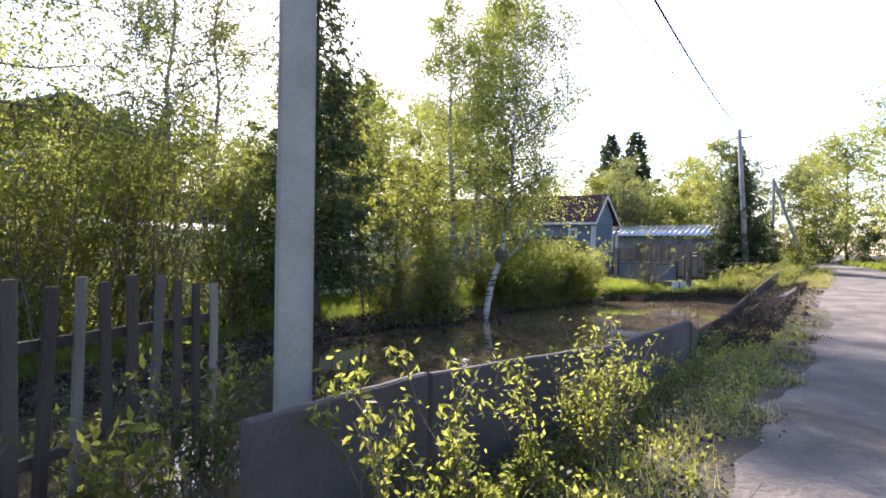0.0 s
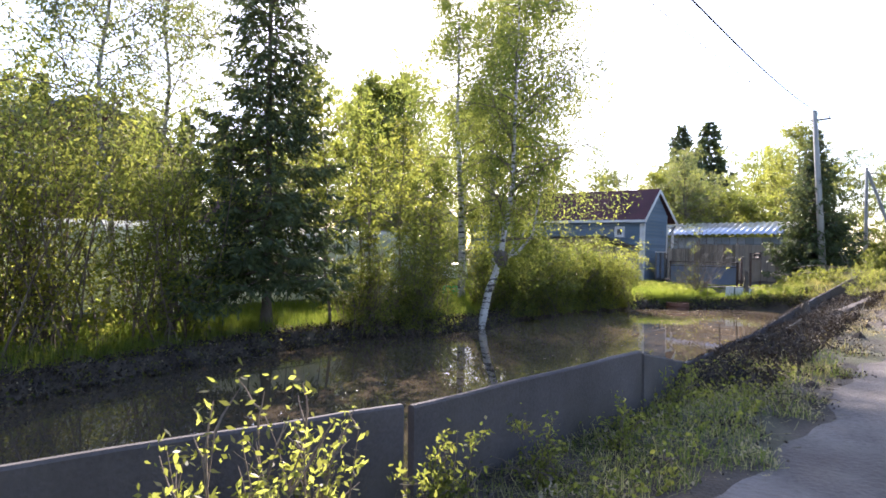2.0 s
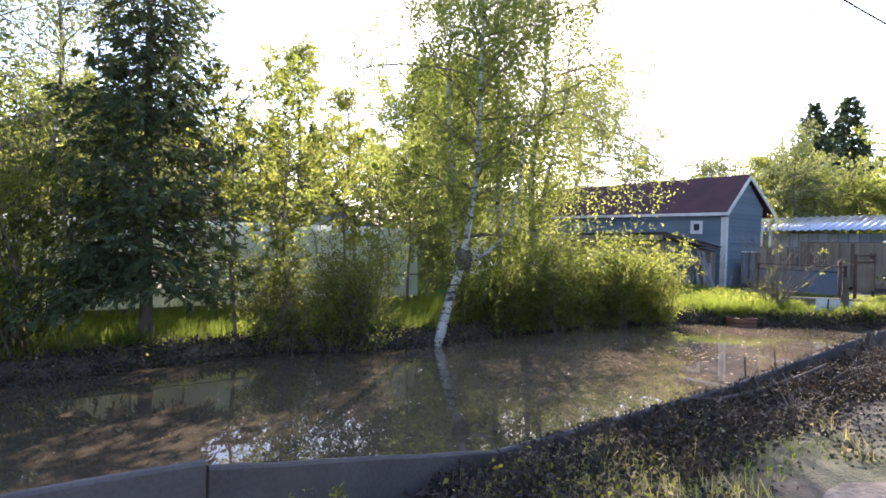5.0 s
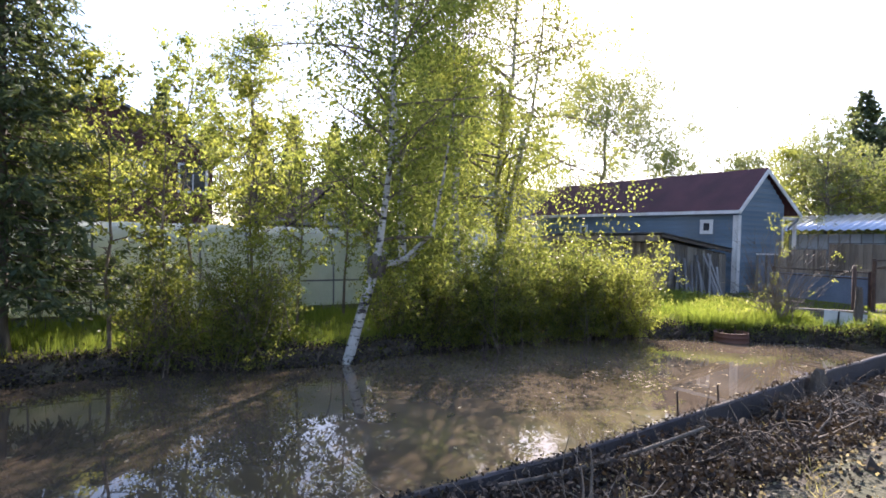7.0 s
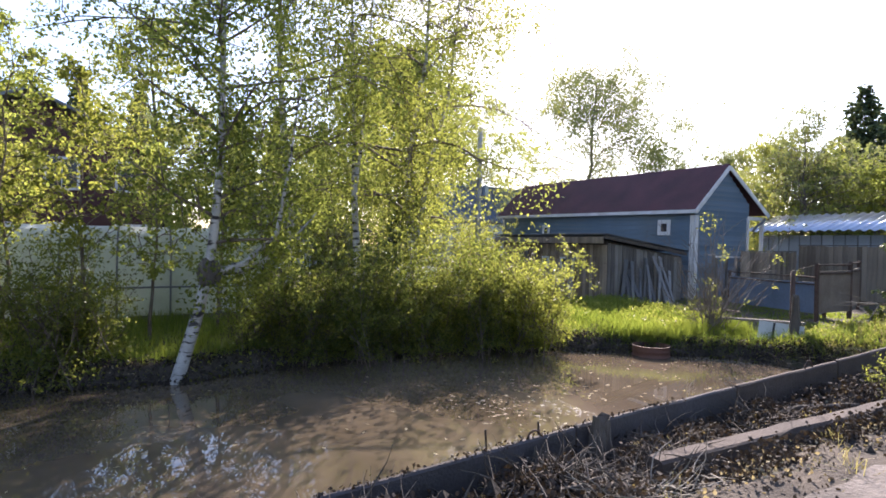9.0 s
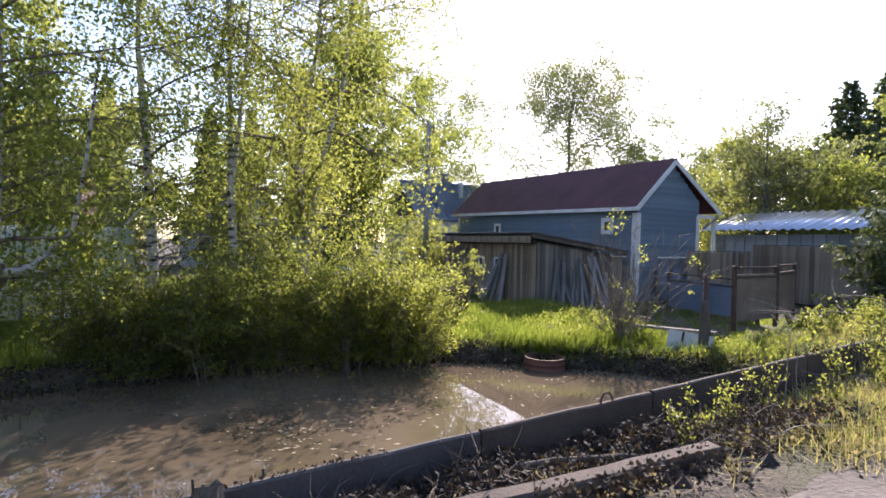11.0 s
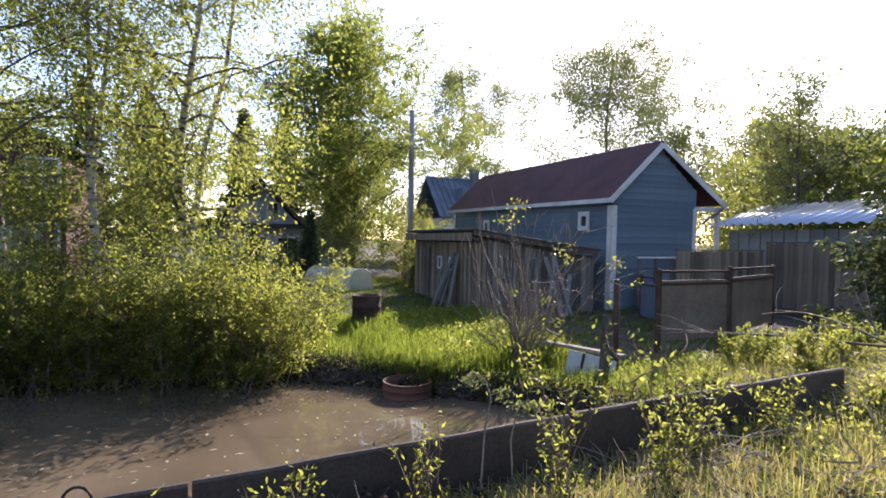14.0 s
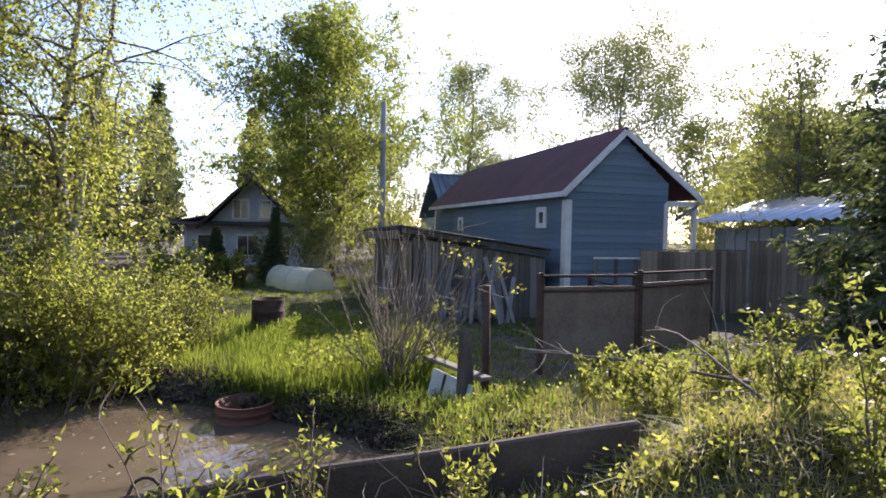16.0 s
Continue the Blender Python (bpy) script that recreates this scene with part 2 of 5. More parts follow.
def mesh_quads(name, verts, faces, mats, parent=None, smooth=False, kind=""):
    """A mesh from arrays: verts (n, 3), faces (m, 3 or 4)."""
    verts, faces = np.asarray(verts, np.float32), np.asarray(faces, np.int32)
    me = bpy.data.meshes.new(name)
    k = faces.shape[1]
    me.vertices.add(len(verts))
    me.vertices.foreach_set("co", verts.ravel())
    me.loops.add(faces.size)
    me.loops.foreach_set("vertex_index", faces.ravel())
    me.polygons.add(len(faces))
    me.polygons.foreach_set("loop_start", np.arange(0, faces.size, k, dtype=np.int32))
    me.update(calc_edges=True)
    me.polygons.foreach_set("use_smooth", np.full(len(faces), smooth))
    for m in mats if isinstance(mats, (list, tuple)) else [mats]:
        me.materials.append(m)
    me.validate()
    ob = new(name, me)
    ob.parent = parent
    if kind:
        ob["kind"] = kind
    return ob


def part(name, bm, mat, parent=None, label="", smooth=False):
    me = bpy.data.meshes.new(name)
    bm.normal_update()
    bm.to_mesh(me)
    bm.free()
    for m in mat if isinstance(mat, (list, tuple)) else [mat]:
        me.materials.append(m)
    for p in me.polygons:
        p.use_smooth = smooth
    ob = new(name, me)
    ob.parent = parent
    return tagged(ob, label)


def root(name, m, label="", category="", group="", kind=""):
    ob = new(name)
    ob.empty_display_size = 0.2
    ob.matrix_world = m
    return tagged(ob, label, category, group, kind)


def box(bm, size, at=(0, 0, 0), turn=(0, 0, 0), bevel=0.0, mat=0):
    made = bmesh.ops.create_cube(bm, size=1.0, matrix=pose(*at, *turn) @ Matrix.Diagonal((*size, 1)))
    faces = {f for v in made["verts"] for f in v.link_faces}
    for f in faces:
        f.material_index = mat
    if bevel:
        bmesh.ops.bevel(bm, geom=list({e for f in faces for e in f.edges}), offset=bevel, segments=1, affect="EDGES", material=-1)
    return made


def boxes(rows, bevel=0.0):
    bm = bmesh.new()
    for r in rows:
        box(bm, *r, bevel=bevel)
    return bm


def prism(points, depth, axis="y"):
    """A polygon drawn in the plane across an axis, given thickness along it."""
    bm = bmesh.new()
    vs = [bm.verts.new((p[0], 0, p[1]) if axis == "y" else (0, p[0], p[1])) for p in points]
    f = bm.faces.new(vs)
    ext = bmesh.ops.extrude_face_region(bm, geom=[f])
    move = (0, depth, 0) if axis == "y" else (depth, 0, 0)
    bmesh.ops.translate(bm, vec=move, verts=[v for v in ext["geom"] if isinstance(v, bmesh.types.BMVert)])
    bmesh.ops.recalc_face_normals(bm, faces=bm.faces)
    return bm


class Tubes:
    """Collects tapered tubes along lines of points into one mesh."""

    def __init__(self, sides=5):
        self.v, self.f, self.k, self.n = [], [], sides, 0

    def add(self, pts, r0, r1, sides=0):
        k = self.k
        pts = np.asarray(pts, float)
        m = len(pts)
        d = np.gradient(pts, axis=0)
        d /= np.linalg.norm(d, axis=1, keepdims=True) + 1e-9
        up = np.where(np.abs(d[:, 2:3]) > 0.8, [[1.0, 0, 0]], [[0, 0, 1.0]])
        a = np.cross(d, up)
        a /= np.linalg.norm(a, axis=1, keepdims=True) + 1e-9
        b = np.cross(d, a)
        if m > 1:
            for i in range(1, m):
                if a[i] @ a[i - 1] < 0:
                    a[i], b[i] = -a[i], -b[i]
        r = np.linspace(r0, r1, m)[:, None, None]
        t = np.linspace(0, 2 * np.pi, k, endpoint=False)[None, :, None]
        ring = pts[:, None] + r * (np.cos(t) * a[:, None] + np.sin(t) * b[:, None])
        self.v.append(ring.reshape(-1, 3))
        i = np.arange(m - 1)[:, None] * k
        j = np.arange(k)[None]
        q = np.stack([i + j, i + (j + 1) % k, i + k + (j + 1) % k, i + k + j], -1).reshape(-1, 4) + self.n
        self.f.append(q)
        self.n += m * k

    def make(self, name, mat, parent=None, kind="", smooth=True):
        return mesh_quads(name, np.concatenate(self.v), np.concatenate(self.f), mat, parent, smooth, kind)


def leaf_quads(centres, size, flat=0.0, ratio=0.62, jitter=0.35, r=rng, droop=0.0):
    """One folded-open diamond a leaf, turned at random."""
    n = len(centres)
    a = r.normal(size=(n, 3))
    a[:, 2] = a[:, 2] * (1 - flat) - droop
    a /= np.linalg.norm(a, axis=1, keepdims=True)
    b = r.normal(size=(n, 3))
    b -= (b * a).sum(1, keepdims=True) * a
    b /= np.linalg.norm(b, axis=1, keepdims=True)
    s = size * (1 + jitter * r.uniform(-1, 1, (n, 1)))
    v = np.stack([centres - a * s * 0.5, centres + b * s * ratio * 0.5 - a * s * 0.08, centres + a * s * 0.55, centres - b * s * ratio * 0.5 - a * s * 0.08], 1)
    return v.reshape(-1, 3), np.arange(n * 4).reshape(-1, 4)


def bent(start, way, length, r, bend=0.15, steps=5, rise=0.0):
    """A crooked line of points."""
    p, w = np.array(start, float), np.array(way, float)
    w /= np.linalg.norm(w)
    out = [p.copy()]
    for _ in range(steps):
        w = w + r.normal(size=3) * bend
        w[2] += rise
        w /= np.linalg.norm(w)
        p = p + w * length / steps
        out.append(p.copy())
    return np.array(out)


def clumped(pts, weight, count, spread, r, per=16):
    """Leaf places in uneven tufts strung about the twigs."""
    k = max(8, count // per)
    pick = r.choice(len(pts), k, p=weight / weight.sum())
    centre = pts[pick] + r.normal(size=(k, 3)) * spread * (1, 1, 0.8)
    size = r.uniform(0.35, 1.0, k) ** 1.3
    i = r.choice(k, count, p=size / size.sum())
    return centre[i] + r.normal(size=(count, 3)) * (size[i, None] * spread * 0.62) * (1, 1, 0.75)


def broad_tree(name, at, height, radius, low, leaf, count, leafmat, barkmat, seed, label, category="tree", lean=(0, 0), limbs=34, trunk_r=0.0, droop=0.0, path=None, top=0.7, group="", spread=0.22, bare=False, fork=()):
    """A tapered trunk with limbs, twigs and a crown of single leaves in uneven clumps."""
    r = np.random.default_rng(seed)
    ob = root(name, pose(*at), label, category, group)
    trunk_r = trunk_r or 0.012 * height + 0.02
    if path is None:
        n = 9
        z = np.linspace(0, height * 0.97, n)
        wob = np.cumsum(r.normal(size=(n, 2)) * 0.012 * height, axis=0) * (np.arange(n)[:, None] > 0)
        path = np.column_stack([wob[:, 0] + lean[0] * z, wob[:, 1] + lean[1] * z, z])
        path[0] = (0, 0, -0.2)
    path = np.array(path, float)
    trunk = Tubes(8)
    trunk.add(path, trunk_r, trunk_r * 0.12)
    tips = []
    for line in fork:
        trunk.add(line, trunk_r * 0.55, trunk_r * 0.12)
        for k in range(1, len(line)):
            for _ in range(4):
                tips.append((bent(line[k], r.normal(size=3) + (0, 0, 0.3), 0.8, r, 0.2, 4), 1.0))
    trunk.make("trunk", barkmat, ob)
    tw = Tubes(4)
    zs = path[:, 2]
    for i in range(limbs):
        q = low + (1 - low) * ((i + r.uniform()) / limbs) ** 0.9
        zz = q * height * 0.96
        p = np.array([np.interp(zz, zs, path[:, 0]), np.interp(zz, zs, path[:, 1]), zz])
        ang = i * 2.4 + r.normal() * 0.5
        prof = max(0.05, math.sin(math.pi * (0.06 + 0.92 * ((q - low) / (1 - low)) ** top))) ** 0.6 * r.uniform(0.6, 1.15)
        ln = radius * max(0.25, prof)
        el = r.uniform(0.25, 0.9)
        line = bent(p, (math.cos(ang), math.sin(ang), el), ln * 1.15, r, 0.14, 5, -droop * 0.12)
        rad = trunk_r * (1 - q) * 0.32 + 0.006
        tw.add(line, rad, rad * 0.25)
        for k in range(6):
            j = 1 + int(r.integers(0, 5))
            sub = bent(line[j], (line[j] - line[j - 1]) / ln * 3 + r.normal(size=3) * 0.8, ln * r.uniform(0.25, 0.5), r, 0.2, 3, -droop * 0.3)
            tw.add(sub, 0.008 + rad * 0.15, 0.003)
            tips.append((sub[1:], 1.0))
        tips.append((line[2:], 1.0))
    tw.make("branchwork", TWIG if not bare else TWIG_GREY, ob, "stuff")
    pts = np.concatenate([t[0] for t in tips])
    weight = r.uniform(0.15, 1, len(pts)) ** 1.5
    c = clumped(pts, weight, count, spread * (0.35 + 0.24 * radius), r)
    if droop:
        c[:, 2] -= np.abs(r.normal(size=count)) * droop * 0.5
    v, f = leaf_quads(c, leaf, r=r, droop=0.4 * (droop > 0))
    mesh_quads("crown", v, f, leafmat, ob)
    return ob


def spruce(at, height, radius, seed, label, dense=1.0, low=0.1, far=False, mat=None):
    """A trunk with whorls of sweeping boughs; side twigs hang from each and carry the needle sprays."""
    r = np.random.default_rng(seed)
    ob = root("spruce", pose(*at), label, "tree")
    tr = Tubes(8)
    foot = 0.013 * height + 0.03
    tr.add([(0, 0, -0.2), (0.0, 0, 0.15), (0.01, 0, 0.5), (0.02, 0, height * 0.5), (0, 0.02, height)], foot * 1.25, 0.01)
    tr.make("trunk", BARK, ob)
    bough, cs, ds, ls = Tubes(3), [], [], []
    z = low * height
    while z < height * 0.985:
        q = z / height
        ln0 = radius * (1 - q) ** 0.88 + 0.04 * radius
        a0 = r.uniform(0, 6.28)
        n = 8 if not far else 7
        for i in range(n):
            a = a0 + i * 6.283 / n + r.normal() * 0.25
            ln = ln0 * r.uniform(0.5, 1.18)
            s = np.linspace(0, 1, 7)
            drop = (-0.38 + 0.62 * q + r.normal() * 0.07) * ln
            line = np.column_stack([np.cos(a) * ln * s, np.sin(a) * ln * s, z + drop * s ** 0.9 + 0.24 * ln * s ** 3])
            bough.add(line, 0.02 * (1 - q) + 0.006, 0.003)
            m = max(4, int((17 if not far else 13) * (0.25 + ln / radius)))
            for k in range(m):
                t = r.uniform(0.18, 1.0)
                p = np.array([np.interp(t, s, line[:, c]) for c in range(3)])
                side = r.choice([-1, 1])
                w = ((1.12 - t) * 0.42 * ln + 0.08) * r.uniform(0.6, 1.15)
                d = np.array([np.cos(a) * 0.75 - side * np.sin(a), np.sin(a) * 0.75 + side * np.cos(a), -0.35 + r.normal() * 0.15])
                d /= np.linalg.norm(d)
                u = np.sort(r.uniform(0, 1, max(3, int((17 if not far else 7) * dense * (0.35 + w)))))
                cs.append(p + d * (u * w)[:, None] - np.column_stack([u * 0, u * 0, u ** 2 * w * 0.25]))
                ds.append(np.broadcast_to(d, (len(u), 3)) + r.normal(size=(len(u), 3)) * 0.45 - (0, 0, 0.3))
                ls.append(np.full(len(u), 0.75 + 0.35 * ln / radius if far else 0.55 + 0.45 * (1 - q)))
        z += height * (0.019 if not far else 0.02) * r.uniform(0.6, 1.4)
    bough.make("branchwork", BARK, ob, "stuff")
    c, d = np.concatenate(cs), np.concatenate(ds)
    d = d / np.linalg.norm(d, axis=1, keepdims=True)
    n = len(c)
    b = r.normal(size=(n, 3))
    b -= (b * d).sum(1, keepdims=True) * d
    b /= np.linalg.norm(b, axis=1, keepdims=True)
    k = 0.3 if far else 0.15
    s = r.uniform(0.6, 1.2, (n, 1)) * (0.17 if not far else 0.5) * np.concatenate(ls)[:, None]
    v = np.stack([c, c + d * s * 0.5 + b * s * k, c + d * s, c + d * s * 0.5 - b * s * k], 1).reshape(-1, 3)
    mesh_quads("foliage", v, np.arange(n * 4).reshape(-1, 4), mat or NEEDLES, ob)
    return ob


def bush(name, at, size, height, leaf, count, leafmat, seed, label, stems=30, group="", category="bush", elong=1.0, turn=0.0, bare=0.0, skirt=0.0):
    """Many stems from one stool, each leafed along its upper part."""
    r = np.random.default_rng(seed)
    ob = root(name, pose(*at, 0, 0, turn), label, category, group)
    tw, pts = Tubes(3), []
    for i in range(stems):
        a = r.uniform(0, 6.283)
        foot = 0.3 if bare < 0.5 else 0.09
        s0 = np.array([r.normal() * foot * size * elong, r.normal() * foot * size, -0.1])
        out = np.array([math.cos(a) * size * r.uniform(0.2, 1.0) * elong, math.sin(a) * size * r.uniform(0.2, 1.0), height * r.uniform(0.55, 1.08)])
        line = bent(s0, out - s0, np.linalg.norm(out - s0), r, 0.12, 5, 0.03)
        tw.add(line, (0.0055 if bare < 0.5 else 0.004) * height + 0.003, 0.0025)
        if i >= bare * stems:
            pts.append(line[1:])
        for k in range(5):
            j = int(r.integers(1, 6))
            sub = bent(line[j], line[j] - line[j - 1] + r.normal(size=3) * 0.25 * height / 3, height * r.uniform(0.12, 0.3), r, 0.15, 3, 0.02)
            tw.add(sub, 0.006, 0.002)
            if i >= bare * stems:
                pts.append(sub)
    tw.make("branchwork", TWIG if bare < 0.5 else TWIG_MID, ob, "stuff")
    pts = np.concatenate(pts)
    weight = r.uniform(0.1, 1, len(pts)) ** 1.5
    if skirt:
        k = 60
        a, q = r.uniform(0, 6.283, k), r.uniform(0.35, 0.95, k)
        low = np.column_stack([np.cos(a) * q * size, np.sin(a) * q * size, r.uniform(0.02, skirt, k) * height])
        pts = np.concatenate([pts, low])
        weight = np.concatenate([weight, np.full(k, weight.mean() * 1.6)])
    if height > 1.3:
        c = clumped(pts, weight, count, 0.075 * height + 0.03, r, 20)
    else:
        c = pts[r.choice(len(pts), count, p=weight / weight.sum())] + r.normal(size=(count, 3)) * (0.02 * height + 0.015)
    c[:, 2] = np.abs(c[:, 2]) + 0.03
    v, f = leaf_quads(c, leaf * (1.12 if height < 1.3 else 1), r=r, ratio=0.42 if height < 1.3 else 0.58)
    mesh_quads("foliage", v, f, leafmat, ob)
    return ob


# ---- ground and pond ----
POND = np.array([(-1.8, -3), (-6.5, -1.5), (-7.3, 2.5), (-8.0, 5.3), (-8.5, 7.5), (-8.8, 10), (-8.15, 11.6), (-7.85, 13), (-8.4, 15), (-8.5, 17), (-8.5, 19.2), (-7.3, 20.6), (-6.9, 21.3), (-6.1, 22.1), (-5.2, 22.9), (-4.2, 23.2), (-2.6, 22.9), (-1.8, 22.0)])


def pond_distance(x, y):
    """Metres to the waterline, negative over the water."""
    best = np.full(np.shape(x), 1e9)
    inside = np.zeros(np.shape(x), bool)
    for i in range(len(POND)):
        (ax, ay), (bx, by) = POND[i], POND[(i + 1) % len(POND)]
        dx, dy = bx - ax, by - ay
        t = np.clip(((x - ax) * dx + (y - ay) * dy) / (dx * dx + dy * dy), 0, 1)
        best = np.minimum(best, np.hypot(x - ax - t * dx, y - ay - t * dy))
        cross = ((ay > y) != (by > y)) & (x < (bx - ax) * (y - ay) / (by - ay + 1e-12) + ax)
        inside ^= cross
    best = np.where(inside, -best, best)
    return best + 0.07 * np.sin(x * 3.3 + y * 2.1) * np.sin(y * 4.7 - x * 1.9) + 0.04 * np.sin(x * 9.1 - y * 7.3)


def smooth(a, b, v):
    t = np.clip((v - a) / (b - a), 0, 1)
    return t * t * (3 - 2 * t)


def ground_height(x, y):
    x, y = np.asarray(x, float), np.asarray(y, float)
    road = np.interp(y, [-12, 0, 5, 10, 16, 22, 30, 45, 120], [0.45, 0.48, 0.5, 0.62, 0.82, 0.95, 1.15, 1.25, 1.3])
    verge = np.interp(y, [-12, 0, 5, 9, 14, 19, 24, 30], [0.4, 0.42, 0.45, 0.46, 0.5, 0.68, 0.95, 1.15])
    right = verge + (road - verge) * smooth(-1.6, -0.6, x)
    d = pond_distance(x, y)
    left = np.where(d < 0, np.maximum(-0.7, d * 0.9 - 0.03), 0.27 * smooth(0, 0.22, d) + 0.2 * smooth(0.4, 5, d))
    t = np.where(y < 22.0, np.where(x > -1.8, 1.0, 0.0), 0.0)
    far = smooth(-6.2, -2.2, x) * smooth(22.2, 24.5, y)
    far = np.where(x > -1.8, 1.0, far)
    t = np.maximum(t, far)
    h = left * (1 - t) + right * t
    h = h + (0.03 + 0.1 * np.sin(y * 2.6 + 1) ** 2 + 0.03 * np.sin(y * 9 + x * 13)) * np.exp(-((x + 1.45) / 0.27) ** 2) * smooth(8.2, 9.6, y) * (1 - smooth(18.5, 20, y)) * (x > -1.78)
    h = h + 0.34 * np.exp(-((x + 1.5) / 0.35) ** 2) * smooth(23.3, 24.3, y) * (1 - smooth(24.8, 26.5, y)) * (x > -2.3)
    h = h + 0.015 * np.sin(x * 9 + y * 4) * np.sin(y * 7 - x * 5) * (x > -1.78) * (x < 0.1)
    dist = np.hypot(x + 3, y - 12)
    h = h + 0.03 * np.sin(x * 1.7 + y * 0.6) * np.sin(y * 1.3 - x * 0.4) * (d > 0.3) * (x < -1.6)
    h = h + 0.5 * smooth(45, 90, dist)
    return h


def gz(x, y):
    return float(ground_height(np.array([x]), np.array([y]))[0])


def make_ground():
    xs = np.unique(np.concatenate([np.linspace(-400, -40, 15), np.linspace(-40, -12, 30), np.linspace(-12, -1.98, 84), [-1.86, -1.74], np.linspace(-1.6, 5, 60), np.linspace(5, 40, 30), np.linspace(40, 400, 15)]))
    ys = np.unique(np.concatenate([np.linspace(-400, -20, 14), np.linspace(-20, -2, 20), np.linspace(-2, 30, 200), np.linspace(30, 80, 40), np.linspace(80, 500, 16)]))
    X, Y = np.meshgrid(xs, ys)
    Z = ground_height(X, Y)
    v = np.column_stack([X.ravel(), Y.ravel(), Z.ravel()])
    w = len(xs)
    i, j = np.meshgrid(np.arange(len(ys) - 1), np.arange(w - 1), indexing="ij")
    f = np.stack([i * w + j, i * w + j + 1, (i + 1) * w + j + 1, (i + 1) * w + j], -1).reshape(-1, 4)
    tagged(mesh_quads("ground", v, f, SOIL, None, True, "structure"), "dark soil with grass and moss round the pond")
    # the road
    L = np.array([(-0.9, -20), (-0.72, 1), (-0.45, 5), (-0.3, 8.5), (-0.15, 12), (-0.45, 16.5), (-0.4, 20), (-1.2, 28), (-3.0, 36), (-6.5, 46), (-14, 56), (-28, 64)])
    Rr = np.array([(3.6, -20), (3.6, 1), (3.6, 5), (3.7, 8.5), (3.8, 12), (3.4, 16.5), (2.8, 20), (2.0, 28), (1.0, 36), (-1.0, 47), (-9, 62), (-24, 72)])
    s = np.linspace(0, len(L) - 1, 260)
    k = np.arange(len(L))
    l = np.column_stack([np.interp(s, k, L[:, 0]), np.interp(s, k, L[:, 1])])
    q = np.column_stack([np.interp(s, k, Rr[:, 0]), np.interp(s, k, Rr[:, 1])])
    l[:, 0] += 0.07 * np.sin(s * 5.1) + 0.05 * np.sin(s * 13.7) + 0.03 * np.sin(s * 31)
    u = np.linspace(0, 1, 14)
    P = l[:, None] * (1 - u[None, :, None]) + q[:, None] * u[None, :, None]
    edge = np.minimum(u, 1 - u)[None]
    H = ground_height(P[..., 0], P[..., 1]) + 0.004 + 0.035 * smooth(0, 0.12, edge) - 0.02 * np.exp(-((u[None] - 0.3) / 0.06) ** 2) - 0.02 * np.exp(-((u[None] - 0.7) / 0.06) ** 2)
    v = np.concatenate([P, H[..., None]], -1).reshape(-1, 3)
    w = len(u)
    i, j = np.meshgrid(np.arange(len(s) - 1), np.arange(w - 1), indexing="ij")
    f = np.stack([i * w + j, i * w + j + 1, (i + 1) * w + j + 1, (i + 1) * w + j], -1).reshape(-1, 4)
    tagged(mesh_quads("road", v, f, ROAD, None, True, "structure"), "pale sandy dirt road with tree shadows")
    bm = bmesh.new()
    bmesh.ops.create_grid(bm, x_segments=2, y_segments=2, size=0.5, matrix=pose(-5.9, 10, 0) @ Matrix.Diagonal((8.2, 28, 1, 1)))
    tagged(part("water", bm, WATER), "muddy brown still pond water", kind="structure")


make_ground()

# ---- concrete wall along the pond ----


def slab(parent, a, b, low, thick=0.055, tilt=0.0, name="panel", mat=None):
    """A concrete panel from a to b (x, y, z of the top edge) down to z = low."""
    a, b = Vector(a), Vector(b)
    d = b - a
    ln = math.hypot(d.x, d.y)
    bm = bmesh.new()
    n = 6
    top = []
    for i in range(n + 1):
        t = i / n
        z = a.z + d.z * t + (0.004 * math.sin(i * 2.3 + ln) if 0 < i < n else 0)
        row = []
        for off, zz, sh in ((-thick / 2, low, 0), (thick / 2, low, 0), (thick / 2, z - 0.012, tilt), (thick / 2 - 0.015, z, tilt), (-thick / 2 + 0.015, z, tilt), (-thick / 2, z - 0.012, tilt)):
            row.append(bm.verts.new((t * ln, off + sh, zz)))
        top.append(row)
    for r0, r1 in zip(top, top[1:]):
        for j in range(6):
            bm.faces.new((r0[j], r1[j], r1[(j + 1) % 6], r0[(j + 1) % 6]))
    bm.faces.new(top[0])
    bm.faces.new(top[-1][::-1])
    bmesh.ops.recalc_face_normals(bm, faces=bm.faces)
    ob = part(name, bm, mat or CONCRETE, parent)
    ob.matrix_world = pose(a.x, a.y, 0, 0, 0, math.degrees(math.atan2(d.y, d.x)))
    return ob


wall = root("retaining_wall", pose(0, 0, 0), "weathered grey concrete slab wall between pond and road", "wall", kind="")
slab(wall, (-1.98, 1.35, 1.16), (-2.03, 2.62, 1.13), -0.5)
slab(wall, (-2.02, 2.66, 1.12), (-1.75, 4.75, 1.03), -0.5)
slab(wall, (-1.72, 4.80, 1.02), (-1.56, 7.455, 1.02), -0.5)
slab(wall, (-1.54, 7.46, 1.0), (-1.80, 9.3, 0.62), -0.5)
EDGES = [(9.35, 0.60), (12.4, 0.66), (15.3, 0.86), (17.2, 0.95), (18.9, 1.03), (21.2, 1.15), (23.9, 1.27)]
for (y0, z0), (y1, z1) in zip(EDGES, EDGES[1:]):
    slab(wall, (-1.84, y0 + 0.01, z0), (-1.84, y1 - 0.01, z1 - 0.01), -0.5, 0.055, mat=CONCRETE_DARK if y0 > 17 else None)

# ---- poles ----


